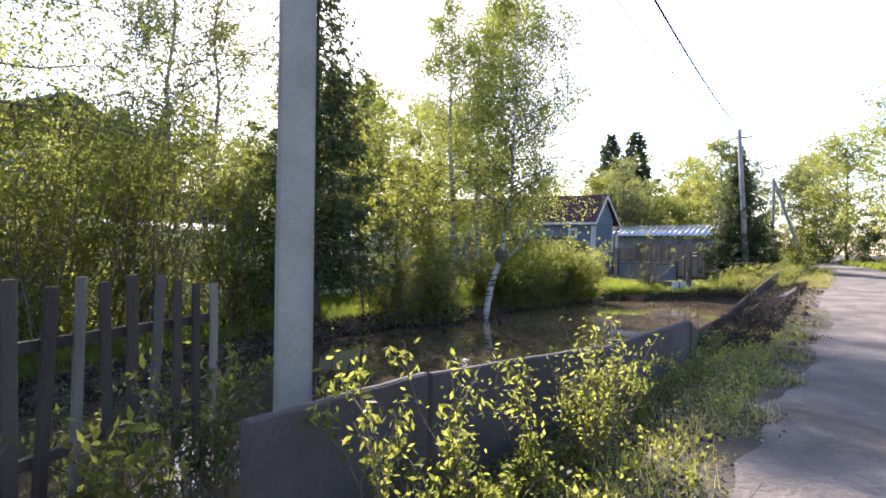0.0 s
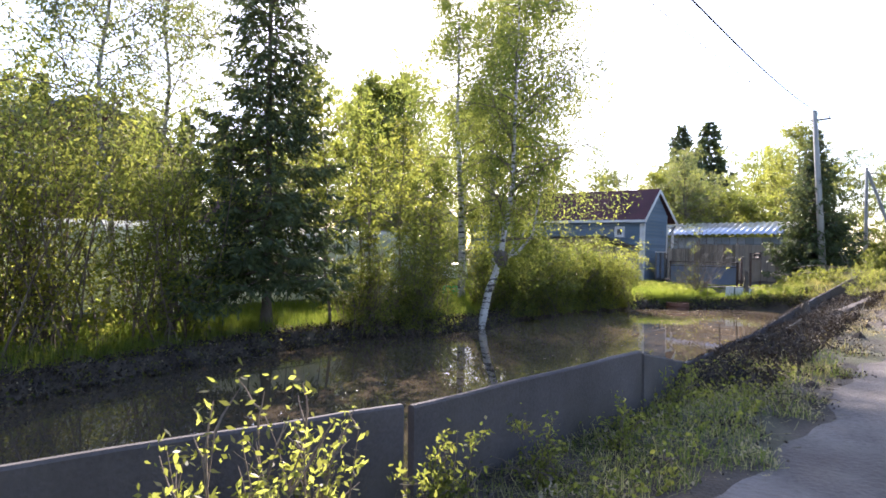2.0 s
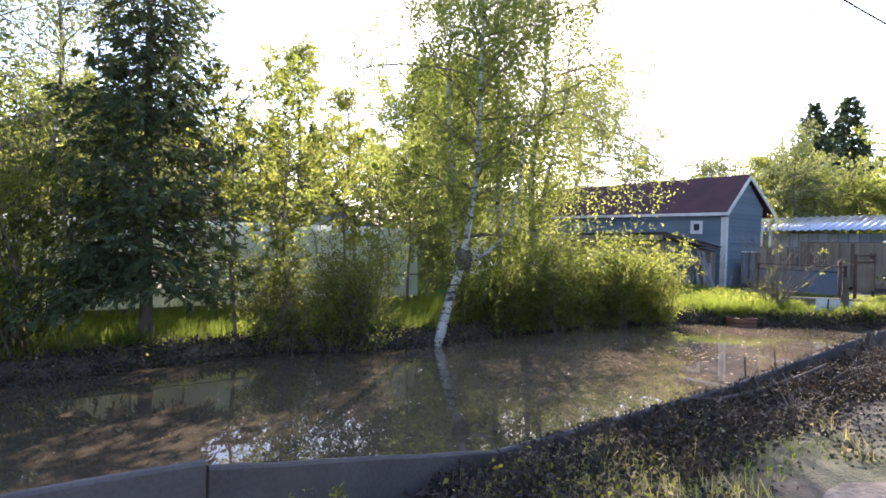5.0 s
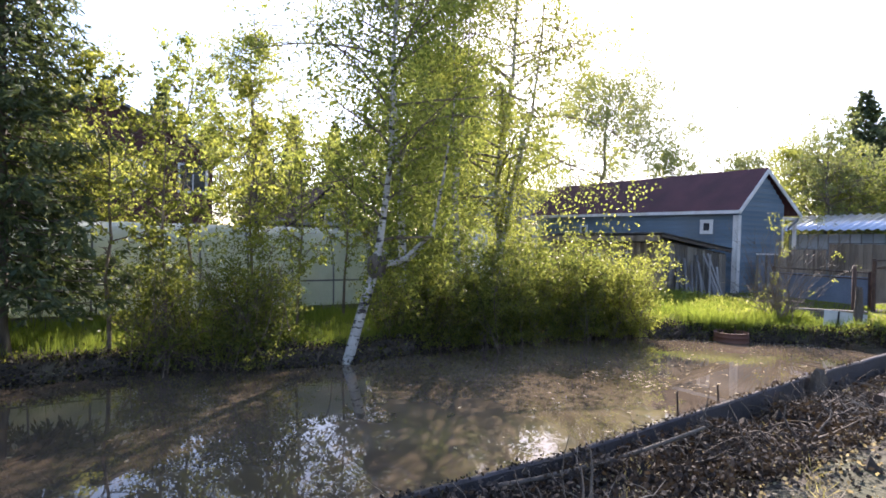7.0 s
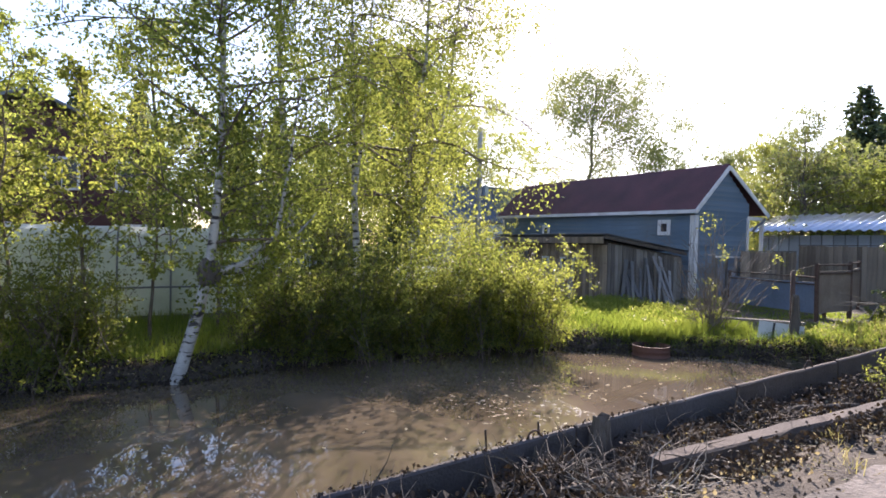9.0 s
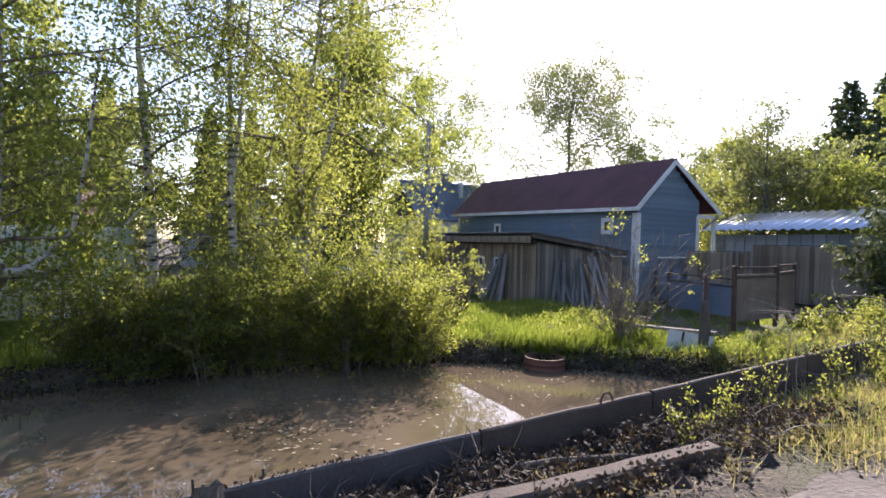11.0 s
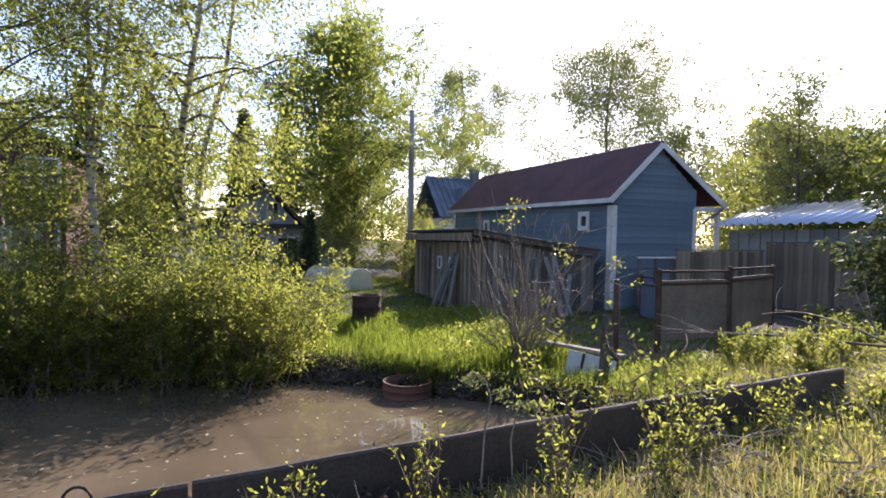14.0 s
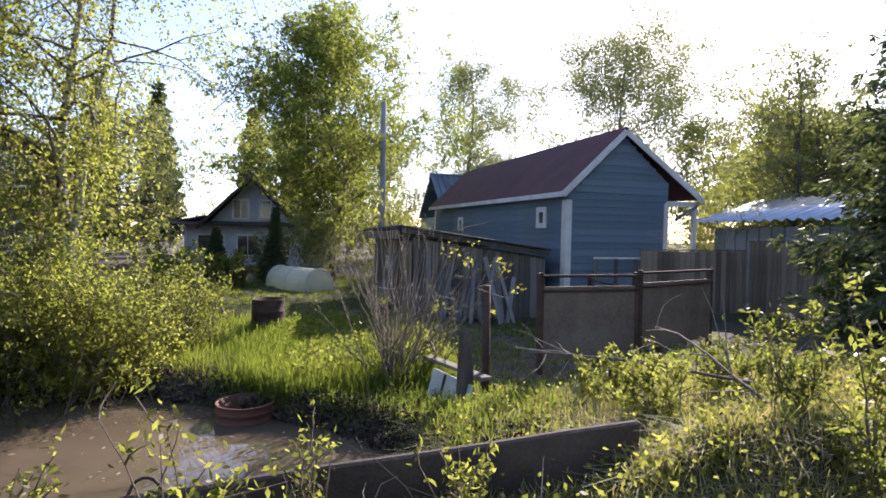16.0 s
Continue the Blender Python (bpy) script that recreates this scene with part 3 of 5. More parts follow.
def power_pole(at, height, r0, r1, label, lean=(0, 0), mat=None, arm=True, square=False, turn=0.0):
    ob = root("power_pole", pose(*at, 0, 0, turn), label, "utility pole")
    bm = bmesh.new()
    sides = 4 if square else 12
    bmesh.ops.create_cone(bm, cap_ends=True, segments=sides, radius1=r0, radius2=r1, depth=height + 0.6, matrix=pose(0, 0, (height - 0.6) / 2) @ pose(0, 0, 0, 0, 0, 45 if square else 0))
    if square:
        bmesh.ops.bevel(bm, geom=list(bm.edges), offset=0.018, segments=2, affect="EDGES")
    for v in bm.verts:
        v.co.x += lean[0] * v.co.z
        v.co.y += lean[1] * v.co.z
    part("post", bm, mat or POLE_CONC, ob, smooth=not square)
    if arm:
        x, y = lean[0] * (height - 0.4), lean[1] * (height - 0.4)
        part("crossarm", boxes([((0.7, 0.07, 0.07), (x + 0.2, y, height - 0.4))], 0.008), WOOD_GREY, ob)
        for dx in (-0.1, 0.5):
            bm = bmesh.new()
            bmesh.ops.create_cone(bm, cap_ends=True, segments=8, radius1=0.035, radius2=0.02, depth=0.12, matrix=pose(x + dx, y, height - 0.3))
            part("insulator", bm, WHITE, ob)
    return ob


power_pole((-2.70, 2.17, 0.2), 8.0, 0.16, 0.14, turn=-36, label="pale grey square concrete utility pole behind the slab wall", square=True, arm=False)
power_pole((-3.62, 29.6, gz(-3.6, 29.6)), 6.9, 0.14, 0.09, "leaning grey concrete power pole at the roadside", lean=(-0.055, 0.0))
power_pole((-4.0, 46.3, gz(-4, 46)), 6.6, 0.13, 0.09, "distant power pole by the road bend", lean=(0, 0))
power_pole((-19.9, 25.8, gz(-19.9, 25.8)), 7.0, 0.13, 0.11, "grey round pole beside the old shed", arm=False, lean=(0.01, 0))


def cable(a, b, sag, r=0.012):
    t = np.linspace(0, 1, 22)[:, None]
    p = np.array(a) * (1 - t) + np.array(b) * t
    p[:, 2] -= sag * 4 * (t * (1 - t))[:, 0]
    tb = Tubes(5)
    tb.add(p, r, r)
    return tagged(tb.make("cable", CABLE), "black overhead power cable", "power cable")


power_pole((-1.15, -9.0, 0.4), 5.0, 0.13, 0.1, "grey power pole behind the start of the road", arm=False)
cable((-0.9, -9.0, 5.1), (-3.75, 29.6, 7.65), 0.8, 0.016)
cable((-1.25, -9.0, 5.0), (-4.15, 29.6, 7.6), 0.85, 0.006)
cable((-3.9, 29.6, 7.7), (-4.0, 46.3, 7.4), 0.4, 0.015)
cable((-3.9, 29.6, 7.7), (-19.9, 25.8, 7.2), 0.5, 0.008)

# ---- blue house ----


def window(parent, w, h, m, frame=0.09, mat=None, name="window"):
    """A window whose face looks along its own -y."""
    win = new(name)
    win.parent = parent
    win.matrix_local = m
    o = frame
    rows = [((w + 2 * o, 0.05, o), (0, 0, h / 2 + o / 2)), ((w + 2 * o, 0.05, o), (0, 0, -h / 2 - o / 2)), ((o, 0.05, h), (-w / 2 - o / 2, 0, 0)), ((o, 0.05, h), (w / 2 + o / 2, 0, 0))]
    part("frame", boxes(rows, 0.004), mat or WHITE, win)
    part("pane", boxes([((w, 0.01, h), (0, 0.01, 0))]), PANE, win)
    return win


def clad(parent, x0, x1, z0, z1, face, width, mat, horizontal=True, top=None, thick=0.022, name="board"):
    """Boards on a wall, each its own; face(u, z) gives the pose of a board's middle on that wall; top(u) bounds them."""
    made = {}
    if horizontal:
        z = z0
        while z < z1 - 0.02:
            h = min(width, z1 - z)
            u0, u1 = (x0, x1) if top is None else top(z + h / 2)
            if u1 - u0 < 0.05:
                break
            key = (round(u1 - u0, 2), round(h, 2))
            if key not in made:
                bm = bmesh.new()
                box(bm, (u1 - u0, thick, h - 0.008), bevel=0.004)
                ob = part(name, bm, mat, parent)
                made[key] = ob.data
            else:
                ob = new(name, made[key])
                ob.parent = parent
            ob.matrix_local = face((u0 + u1) / 2, z + h / 2)
            z += width
    else:
        u = x0
        i = 0
        while u < x1 - 0.02:
            w = min(width * (0.85 + 0.3 * ((i * 0.618) % 1)), x1 - u)
            i += 1
            zt = z1 if top is None else top(u + w / 2)
            bm = bmesh.new()
            box(bm, (w - 0.01, thick, zt - z0), bevel=0.003)
            ob = part(name, bm, mat, parent)
            ob.matrix_local = face(u + w / 2, (z0 + zt) / 2) @ pose(0, 0.006 * math.sin(i * 2.1), 0)
            u += w


HX0, HX1, HY0, HY1, HE, HP = -21.8, -10.75, 28.5, 31.35, 3.47, 5.0


def blue_house():
    g = 0.35
    ob = root("blue_house", pose(HX1, HY0, 0, 0, 0.9, 0), "blue painted wooden house with maroon roof and white trim", "house")
    L, W, mid = HX1 - HX0, HY1 - HY0, 1.46
    body = prism([(0, g), (W, g), (W, HE + 0.3), (mid, HP - 0.08), (0, HE - 0.05)], -L, "x")
    part("wall", body, BLUE, ob)
    clad(ob, -L, 0, g + 0.05, HE - 0.08, lambda u, z: pose(u, -0.012, z), 0.17, BLUE)
    clad(ob, 0, W, g + 0.05, HP - 0.15, lambda u, z: pose(0.012, u, z, 0, 0, 90), 0.17, BLUE,
         top=lambda z: (mid * max(0, z + 0.12 - HE) / (HP - HE), W - (W - mid) * max(0, z + 0.1 - HE - 0.35) / (HP - HE - 0.35)))
    # roof: two slopes with thickness
    for y0, z0, name in ((-0.22, HE - 0.06, "roof"), (W + 0.95, HE - 0.08, "roof")):
        bm = bmesh.new()
        pts = [(-L - 0.3, y0, z0), (0.16, y0, z0), (0.16, mid, HP + 0.03), (-L - 0.3, mid, HP + 0.03)]
        vs = [bm.verts.new(p) for p in pts]
        f = bm.faces.new(vs)
        ext = bmesh.ops.extrude_face_region(bm, geom=[f])
        bmesh.ops.translate(bm, vec=(0, 0, 0.05), verts=[v for v in ext["geom"] if isinstance(v, bmesh.types.BMVert)])
        bmesh.ops.recalc_face_normals(bm, faces=bm.faces)
        part(name, bm, ROOF_RED, ob, "maroon felt roof slope")
        # barge board along the gable
        dy, dz = mid - y0, HP - z0
        ang = math.degrees(math.atan2(dz, dy))
        part("barge_board", boxes([((0.03, math.hypot(dy, dz), 0.14), (0.18, (y0 + mid) / 2, (z0 + HP) / 2 - 0.04), (ang, 0, 0))]), WHITE, ob)
    part("eaves_board", boxes([((L + 0.5, 0.03, 0.12), (-L / 2 - 0.07, -0.23, HE - 0.08))]), WHITE, ob)
    part("corner_board", boxes([((0.16, 0.03, HE - g - 0.2), (-0.08, -0.04, (HE + g) / 2 - 0.1)), ((0.03, 0.16, HE - g - 0.2), (0.04, 0.02, (HE + g) / 2 - 0.1))]), WHITE, ob)
    part("corner_board", boxes([((0.03, 0.12, HE - g - 0.2), (0.04, W - 0.06, (HE + g) / 2 - 0.1))]), WHITE, ob)
    part("corner_board", boxes([((0.12, 0.03, HE - g - 0.2), (-L + 0.08, -0.04, (HE + g) / 2 - 0.1))]), WHITE, ob)
    part("porch_beam", boxes([((0.1, 1.0, 0.12), (-0.02, W + 0.45, HE - 0.2)), ((0.1, 0.1, 2.8), (-0.02, W + 0.85, HE - 1.66))]), WHITE, ob)
    window(ob, 0.26, 0.28, pose(-1.19, -0.06, 2.86), 0.13)
    window(ob, 0.26, 0.28, pose(-7.6, -0.06, 2.72), 0.11)
    return ob


blue_house()


def corrugated(parent, w, d, m, mat, pitch=0.13, amp=0.022, name="roof_sheet", thick=0.006):
    """A corrugated sheet: waves across x, length along y."""
    n = int(w / pitch * 6)
    x = np.linspace(-w / 2, w / 2, n)
    z = amp * np.sin(x / pitch * 2 * np.pi)
    rows = []
    for y, dz in ((-d / 2, 0), (d / 2, 0), (d / 2, thick), (-d / 2, thick)):
        rows.append(np.column_stack([x, np.full(n, y), z + dz]))
    v = np.concatenate(rows)
    i = np.arange(n - 1)
    f = np.concatenate([np.column_stack([a * n + i, a * n + i + 1, b * n + i + 1, b * n + i]) for a, b in ((0, 1), (1, 2), (2, 3), (3, 0))])
    ob = mesh_quads(name, v, f, mat, parent, True)
    ob.matrix_local = m
    return ob


SX0, SX1, SY0, SY1 = -16.6, -10.9, 24.95, 28.2


def old_shed():
    ob = root("wooden_shed", pose(SX0, SY0, 0, 0, 0, -2), "weathered brown plank shed with lean-to corrugated roof", "shed")
    L, D = SX1 - SX0, SY1 - SY0
    g, zf, zb = 0.3, 2.45, 2.0
    part("wall", prism([(0.03, g), (D, g), (D, zb - 0.1), (0.03, zf - 0.1)], L - 0.06, "x"), WOOD_DARK, ob)
    clad(ob, 0, L, g, zf - 0.22, lambda u, z: pose(u, 0, z), 0.15, WOOD_BROWN, False)
    clad(ob, 0.05, D, g, 2, lambda u, z: pose(L - 0.02, u, z, 0, 0, 90), 0.15, WOOD_GREY, False, top=lambda u: zf - 0.15 - (zf - zb) * u / D)
    part("fascia", boxes([((L + 0.3, 0.03, 0.2), (L / 2, -0.3, zf - 0.08))], 0.004), WOOD_BROWN, ob)
    part("side_fascia", boxes([((0.03, D + 0.3, 0.1), (L + 0.16, D / 2 - 0.12, (zf + zb) / 2 + 0.0), (math.degrees(math.atan2(zb - zf, D)), 0, 0))], 0.004), WOOD_DARK, ob)
    ang = math.degrees(math.atan2(zb - zf, D))
    n = 6
    for i in range(n):
        w = (L + 0.36) / n
        corrugated(ob, w + 0.05, D + 0.4, pose(-0.18 + w * (i + 0.5), D / 2 - 0.12, (zf + zb) / 2 + 0.09 + 0.006 * (i % 2), ang, 0, 0), SLATE)
    part("door", boxes([((0.62, 0.04, 1.75), (1.45, -0.04, g + 0.9))], 0.006), WOOD_GREY, ob)
    for x in (2.75, 3.75):
        window(ob, 0.24, 0.26, pose(x, -0.04, 1.62), 0.06)
    return ob


old_shed()


def leaning_boards(at, turn, count, seed, label):
    r = random.Random(seed)
    ob = root("board_stack", pose(*at, 0, 0, turn), label, "stacked boards")
    for i in range(count):
        ln, w = r.uniform(1.1, 1.8), r.uniform(0.07, 0.15)
        bm = bmesh.new()
        box(bm, (w, 0.03, ln), bevel=0.004)
        b = part("plank", bm, PLANK, ob)
        b.matrix_local = pose(i * 0.14 + r.uniform(-0.05, 0.05), r.uniform(-0.3, -0.1), ln / 2 * 0.93, r.uniform(-20, -12), r.uniform(-14, 14), r.uniform(-8, 8))
    return ob


leaning_boards((-13.4, 24.75, 0.32), 0, 9, 3, "grey planks leaning on the shed front")
leaning_boards((-10.85, 25.3, 0.36), 78, 13, 5, "grey planks leaning on the shed side")


def iron_roof_shed():
    ob = root("sheet_metal_shed", pose(-12.15, 33.55, 0.5), "grey metal clad shed with shiny zinc roof", "shed")
    L, D = 6.0, 3.5
    part("wall", boxes([((L, D, 2.2), (L / 2 + 0.3, D / 2 + 0.4, 1.1))]), SLATE, ob)
    for i in range(16):
        bm = bmesh.new()
        box(bm, (0.34, 0.03, 2.2), bevel=0.008)
        b = part("wall_sheet", bm, CLAD_GREY, ob)
        b.matrix_local = pose(0.5 + i * 0.38, 0.37, 1.12)
    n = 7
    for i in range(n):
        corrugated(ob, L / n + 0.15, 2.4, pose(0.1 + (i + 0.5) * (L + 0.4) / n, 1.0, 2.72 + 0.008 * (i % 2), 17, 0, 0), IRON, 0.3, 0.035)
    return ob


iron_roof_shed()

# ---- things at the far bank ----


def barrel(at, r, h, label, open_top=True, mat=None, name="barrel"):
    ob = root(name, pose(*at), label, name)
    bm = bmesh.new()
    prof = [(r * 0.96, 0), (r, 0.02), (r, h * 0.32), (r * 1.03, h * 0.34), (r, h * 0.36), (r, h * 0.65), (r * 1.03, h * 0.67), (r, h * 0.69), (r, h - 0.02), (r * 1.03, h), (r * 0.95, h), (r * 0.94, h * 0.25)]
    rings = []
    n = 28
    for rr, z in prof:
        rings.append([bm.verts.new((rr * math.cos(2 * math.pi * k / n), rr * math.sin(2 * math.pi * k / n), z)) for k in range(n)])
    for a, b in zip(rings, rings[1:]):
        for k in range(n):
            bm.faces.new((a[k], a[(k + 1) % n], b[(k + 1) % n], b[k]))
    bm.faces.new(rings[-1])
    bmesh.ops.recalc_face_normals(bm, faces=bm.faces)
    part("shell", bm, mat or BARREL, ob, smooth=True)
    return ob


barrel((-10.1, 21.75, 0.38), 0.30, 0.72, "rusty brown steel barrel on the lawn", mat=RUST)
barrel((-6.45, 21.52, -0.1), 0.36, 0.31, "rusty iron ring standing in the pond", name="iron_ring", mat=BARREL)


def greenhouse():
    x0, x1, y0, y1 = -14.6, -11.9, 4.0, 14.9
    g = 0.4
    ob = root("greenhouse", pose((x0 + x1) / 2, y0, g), "long arched greenhouse with cloudy plastic sheeting", "greenhouse")
    R, L, H = (x1 - x0) / 2, y1 - y0, 2.05
    a = np.linspace(0, np.pi, 25)
    px = R * np.sign(np.cos(a)) * np.abs(np.cos(a)) ** 0.55
    pz = H * np.abs(np.sin(a)) ** 0.62
    v, f = [], []
    n = len(a)
    for j, s in enumerate((0, L)):
        v += [(px[i], s, pz[i]) for i in range(n)]
    f = [(i, i + 1, n + i + 1, n + i) for i in range(n - 1)]
    bm = bmesh.new()
    vs = [bm.verts.new(p) for p in v]
    for q in f:
        bm.faces.new([vs[i] for i in q])
    bm.faces.new(vs[n:])
    bm.faces.new(vs[:n][::-1])
    part("cover", bm, COVER, ob, smooth=False)
    for s in np.arange(0, L + 0.1, 1.0):
        t = Tubes(4)
        t.add([(px[i] * 1.01, s, pz[i] * 1.01) for i in range(n)], 0.02, 0.02)
        t.make("rib", SLATE, ob)
    t = Tubes(4)
    t.add([(R * 1.01, 0, 0.75), (R * 1.01, L / 2, 0.75), (R * 1.01, L, 0.75)], 0.02, 0.02)
    t.make("rail", SLATE, ob)
    part("base_board", boxes([((0.05, L, 0.2), (R, L / 2, 0.05)), ((0.05, L, 0.2), (-R, L / 2, 0.05))]), WOOD_GREY, ob)
    return ob


greenhouse()


def cold_frame():
    ob = root("cold_frame", pose(-17.6, 23.3, 0.42, 0, 0, 28), "low arched cold frame with clear plastic sheeting", "cold frame")
    R, L = 0.55, 2.6
    bm = bmesh.new()
    n = 13
    rows = []
    for s in (-L, 0):
        rows.append([bm.verts.new((s, -R * math.cos(math.pi * i / (n - 1)), 0.8 * math.sin(math.pi * i / (n - 1)) ** 0.7)) for i in range(n)])
    for i in range(n - 1):
        bm.faces.new((rows[0][i], rows[0][i + 1], rows[1][i + 1], rows[1][i]))
    bm.faces.new(rows[0])
    bm.faces.new(rows[1])
    part("cover", bm, COVER, ob)
    for s in (-L, -L / 2, 0):
        t = Tubes(4)
        t.add([(s, -R * 1.01 * math.cos(math.pi * i / 12), 0.81 * math.sin(math.pi * i / 12) ** 0.7) for i in range(13)], 0.015, 0.015)
        t.make("hoop", WHITE, ob)
    return ob


cold_frame()


def sheet_fence():
    """Gates and sheet fence between the bank and the house."""
    def panel(a, b, z0, z1, n, label, mat=RUST_SHEET):
        a, b = Vector(a), Vector(b)
        d = b - a
        ob = root("fence_panel", pose(a.x, a.y, 0, 0, 0, math.degrees(math.atan2(d.y, d.x))), label, "fence")
        ln = d.length
        bm = bmesh.new()
        box(bm, (ln, 0.02, z1 - z0 - 0.15), (ln / 2, 0, (z0 + z1 - 0.15) / 2))
        part("sheet", bm, mat, ob)
        for x in (0, ln):
            part("post", boxes([((0.07, 0.07, z1 - z0 + 0.2), (x, 0.02, (z0 + z1) / 2 - 0.08))], 0.008), RUST, ob)
        for z in (z1 - 0.02, z1 - 0.2):
            t = Tubes(6)
            t.add([(0, -0.02, z), (ln, -0.02, z)], 0.02, 0.02)
            t.make("rail", RUST, ob)
        return ob
    panel((-5.10, 24.95), (-5.12, 26.32), 0.85, 1.89, 1, "rusty brown sheet metal gate leaf in a pipe frame")
    panel((-5.14, 26.4), (-5.75, 28.1), 0.9, 1.92, 1, "rusty brown sheet metal gate leaf beside its twin")
    panel((-9.3, 28.25), (-6.3, 27.6), 0.55, 1.5, 1, "dark blue grey sheet panel on rusty posts", BLUE_SHEET)
    r = random.Random(8)
    for a, b, top, label in (((-10.2, 30.2), (-10.1, 33.3), 2.08, "old brown board fence beside the blue house"), ((-10.0, 33.3), (-5.6, 32.6), 2.32, "taller brown board fence before the metal shed")):
        a, b = Vector(a), Vector(b)
        d = b - a
        turn = math.degrees(math.atan2(d.y, d.x))
        ob = root("board_fence", pose(a.x, a.y, 0, 0, 0, turn), label, "fence")
        n = int(d.length / 0.155)
        for i in range(n):
            bm = bmesh.new()
            box(bm, (0.15, 0.022, top - 0.55), bevel=0.004)
            q = part("board", bm, WOOD_BROWN, ob)
            q.matrix_local = pose((i + 0.5) * 0.155, r.uniform(-0.01, 0.01), (top + 0.55) / 2 + r.uniform(-0.015, 0.015))
        part("rail", boxes([((d.length, 0.05, 0.07), (d.length / 2, 0.045, top - 0.3))]), WOOD_GREY, ob)
        part("cap_rail", boxes([((d.length, 0.06, 0.03), (d.length / 2, 0, top + 0.03))]), WOOD_GREY, ob)


sheet_fence()


def pale_board():
    ob = root("pale_board", pose(-5.55, 23.62, 0.12, -14, 0, 18), "pale board with a dark strap leaning on the bank", "board")
    part("sheet", boxes([((0.8, 0.03, 0.56), (0.38, 0, 0.3), (0, 3, 0))], 0.005), BOARD_PALE, ob)
    part("strap", boxes([((0.04, 0.012, 0.56), (0.26, -0.024, 0.3), (0, 3, 0))]), BLACK, ob)


pale_board()


def tyre(at, r, w, turn, label):
    ob = root("tyre", pose(*at, *turn), label, "tyre")
    bm = bmesh.new()
    n, m = 24, 10
    rings = [[bm.verts.new(((r + w * math.cos(2 * math.pi * j / m)) * math.cos(2 * math.pi * i / n), (r + w * math.cos(2 * math.pi * j / m)) * math.sin(2 * math.pi * i / n), w * 1.1 * math.sin(2 * math.pi * j / m))) for j in range(m)] for i in range(n)]
    for i in range(n):
        for j in range(m):
            bm.faces.new((rings[i][j], rings[(i + 1) % n][j], rings[(i + 1) % n][(j + 1) % m], rings[i][(j + 1) % m]))
    part("tread", bm, BLACK, ob, smooth=True)


tyre((-6.35, 23.35, 0.22), 0.26, 0.1, (10, 8, 0), "old black tyre lying at the far bank")

# ---- picket fence at the start ----


def picket_fence():
    ob = root("picket_fence", pose(0, 0, 0), "old grey picket fence among weeds", "fence")
    a, b = Vector((-3.3, 0.25, 0)), Vector((-4.1, 2.5, 0))
    d = b - a
    turn = math.degrees(math.atan2(d.y, d.x))
    n = 13
    r = random.Random(4)
    for i in range(n):
        p = a + d * (i / (n - 1))
        h = 1.30 - 0.06 * i / n + r.uniform(-0.05, 0.04)
        bm = bmesh.new()
        box(bm, (r.uniform(0.07, 0.095), 0.022, h), bevel=0.004)
        q = part("picket", bm, WOOD_DARK if i % 3 else WOOD_GREY, ob)
        q.matrix_local = pose(p.x, p.y, 0.38 + h / 2, r.uniform(-2, 2), r.uniform(-3, 3), turn)
    m = (a + b) / 2
    for z in (0.65, 1.3):
        part("rail", boxes([((d.length + 0.2, 0.04, 0.07), (0, 0, 0))], 0.004), WOOD_DARK, ob).matrix_local = pose(m.x - 0.035, m.y - 0.025, z, 0, 0, turn)
    bm = bmesh.new()
    bmesh.ops.create_cone(bm, cap_ends=True, segments=10, radius1=0.1, radius2=0.085, depth=1.7, matrix=pose(-3.6, 0.85, 0.9))
    part("post", bm, WOOD_DARK, ob)


picket_fence()

# ---- far houses ----


def far_house(at, turn, width, depth, eave, peak, wallmat, roofmat, label, windows, gable=True, trim=WHITE):
    """A house with its gable towards its own -y; windows: (x, z, w, h)."""
    ob = root("village_house", pose(*at, 0, 0, turn), label, "house")
    part("wall", prism([(-width / 2, 0), (width / 2, 0), (width / 2, eave), (0, peak - 0.1), (-width / 2, eave)], depth), wallmat, ob)
    for s in (-1, 1):
        bm = bmesh.new()
        o = 0.5
        k = (peak - eave) / (width / 2)
        pts = [(0, -0.6, peak + 0.05), (0, depth + 0.4, peak + 0.05), (s * (width / 2 + o), depth + 0.4, eave - k * o + 0.05), (s * (width / 2 + o), -0.6, eave - k * o + 0.05)]
        f = bm.faces.new([bm.verts.new(p) for p in pts])
        ext = bmesh.ops.extrude_face_region(bm, geom=[f])
        bmesh.ops.translate(bm, vec=(0, 0, 0.12), verts=[v for v in ext["geom"] if isinstance(v, bmesh.types.BMVert)])
        bmesh.ops.recalc_face_normals(bm, faces=bm.faces)
        part("roof", bm, roofmat, ob)
    for x, z, w, h in windows:
        window(ob, w, h, pose(x, -0.04, z), 0.1, trim)
        part("glazing_bar", boxes([((0.04, 0.03, h), (x, -0.06, z))]), trim, ob)
    return ob


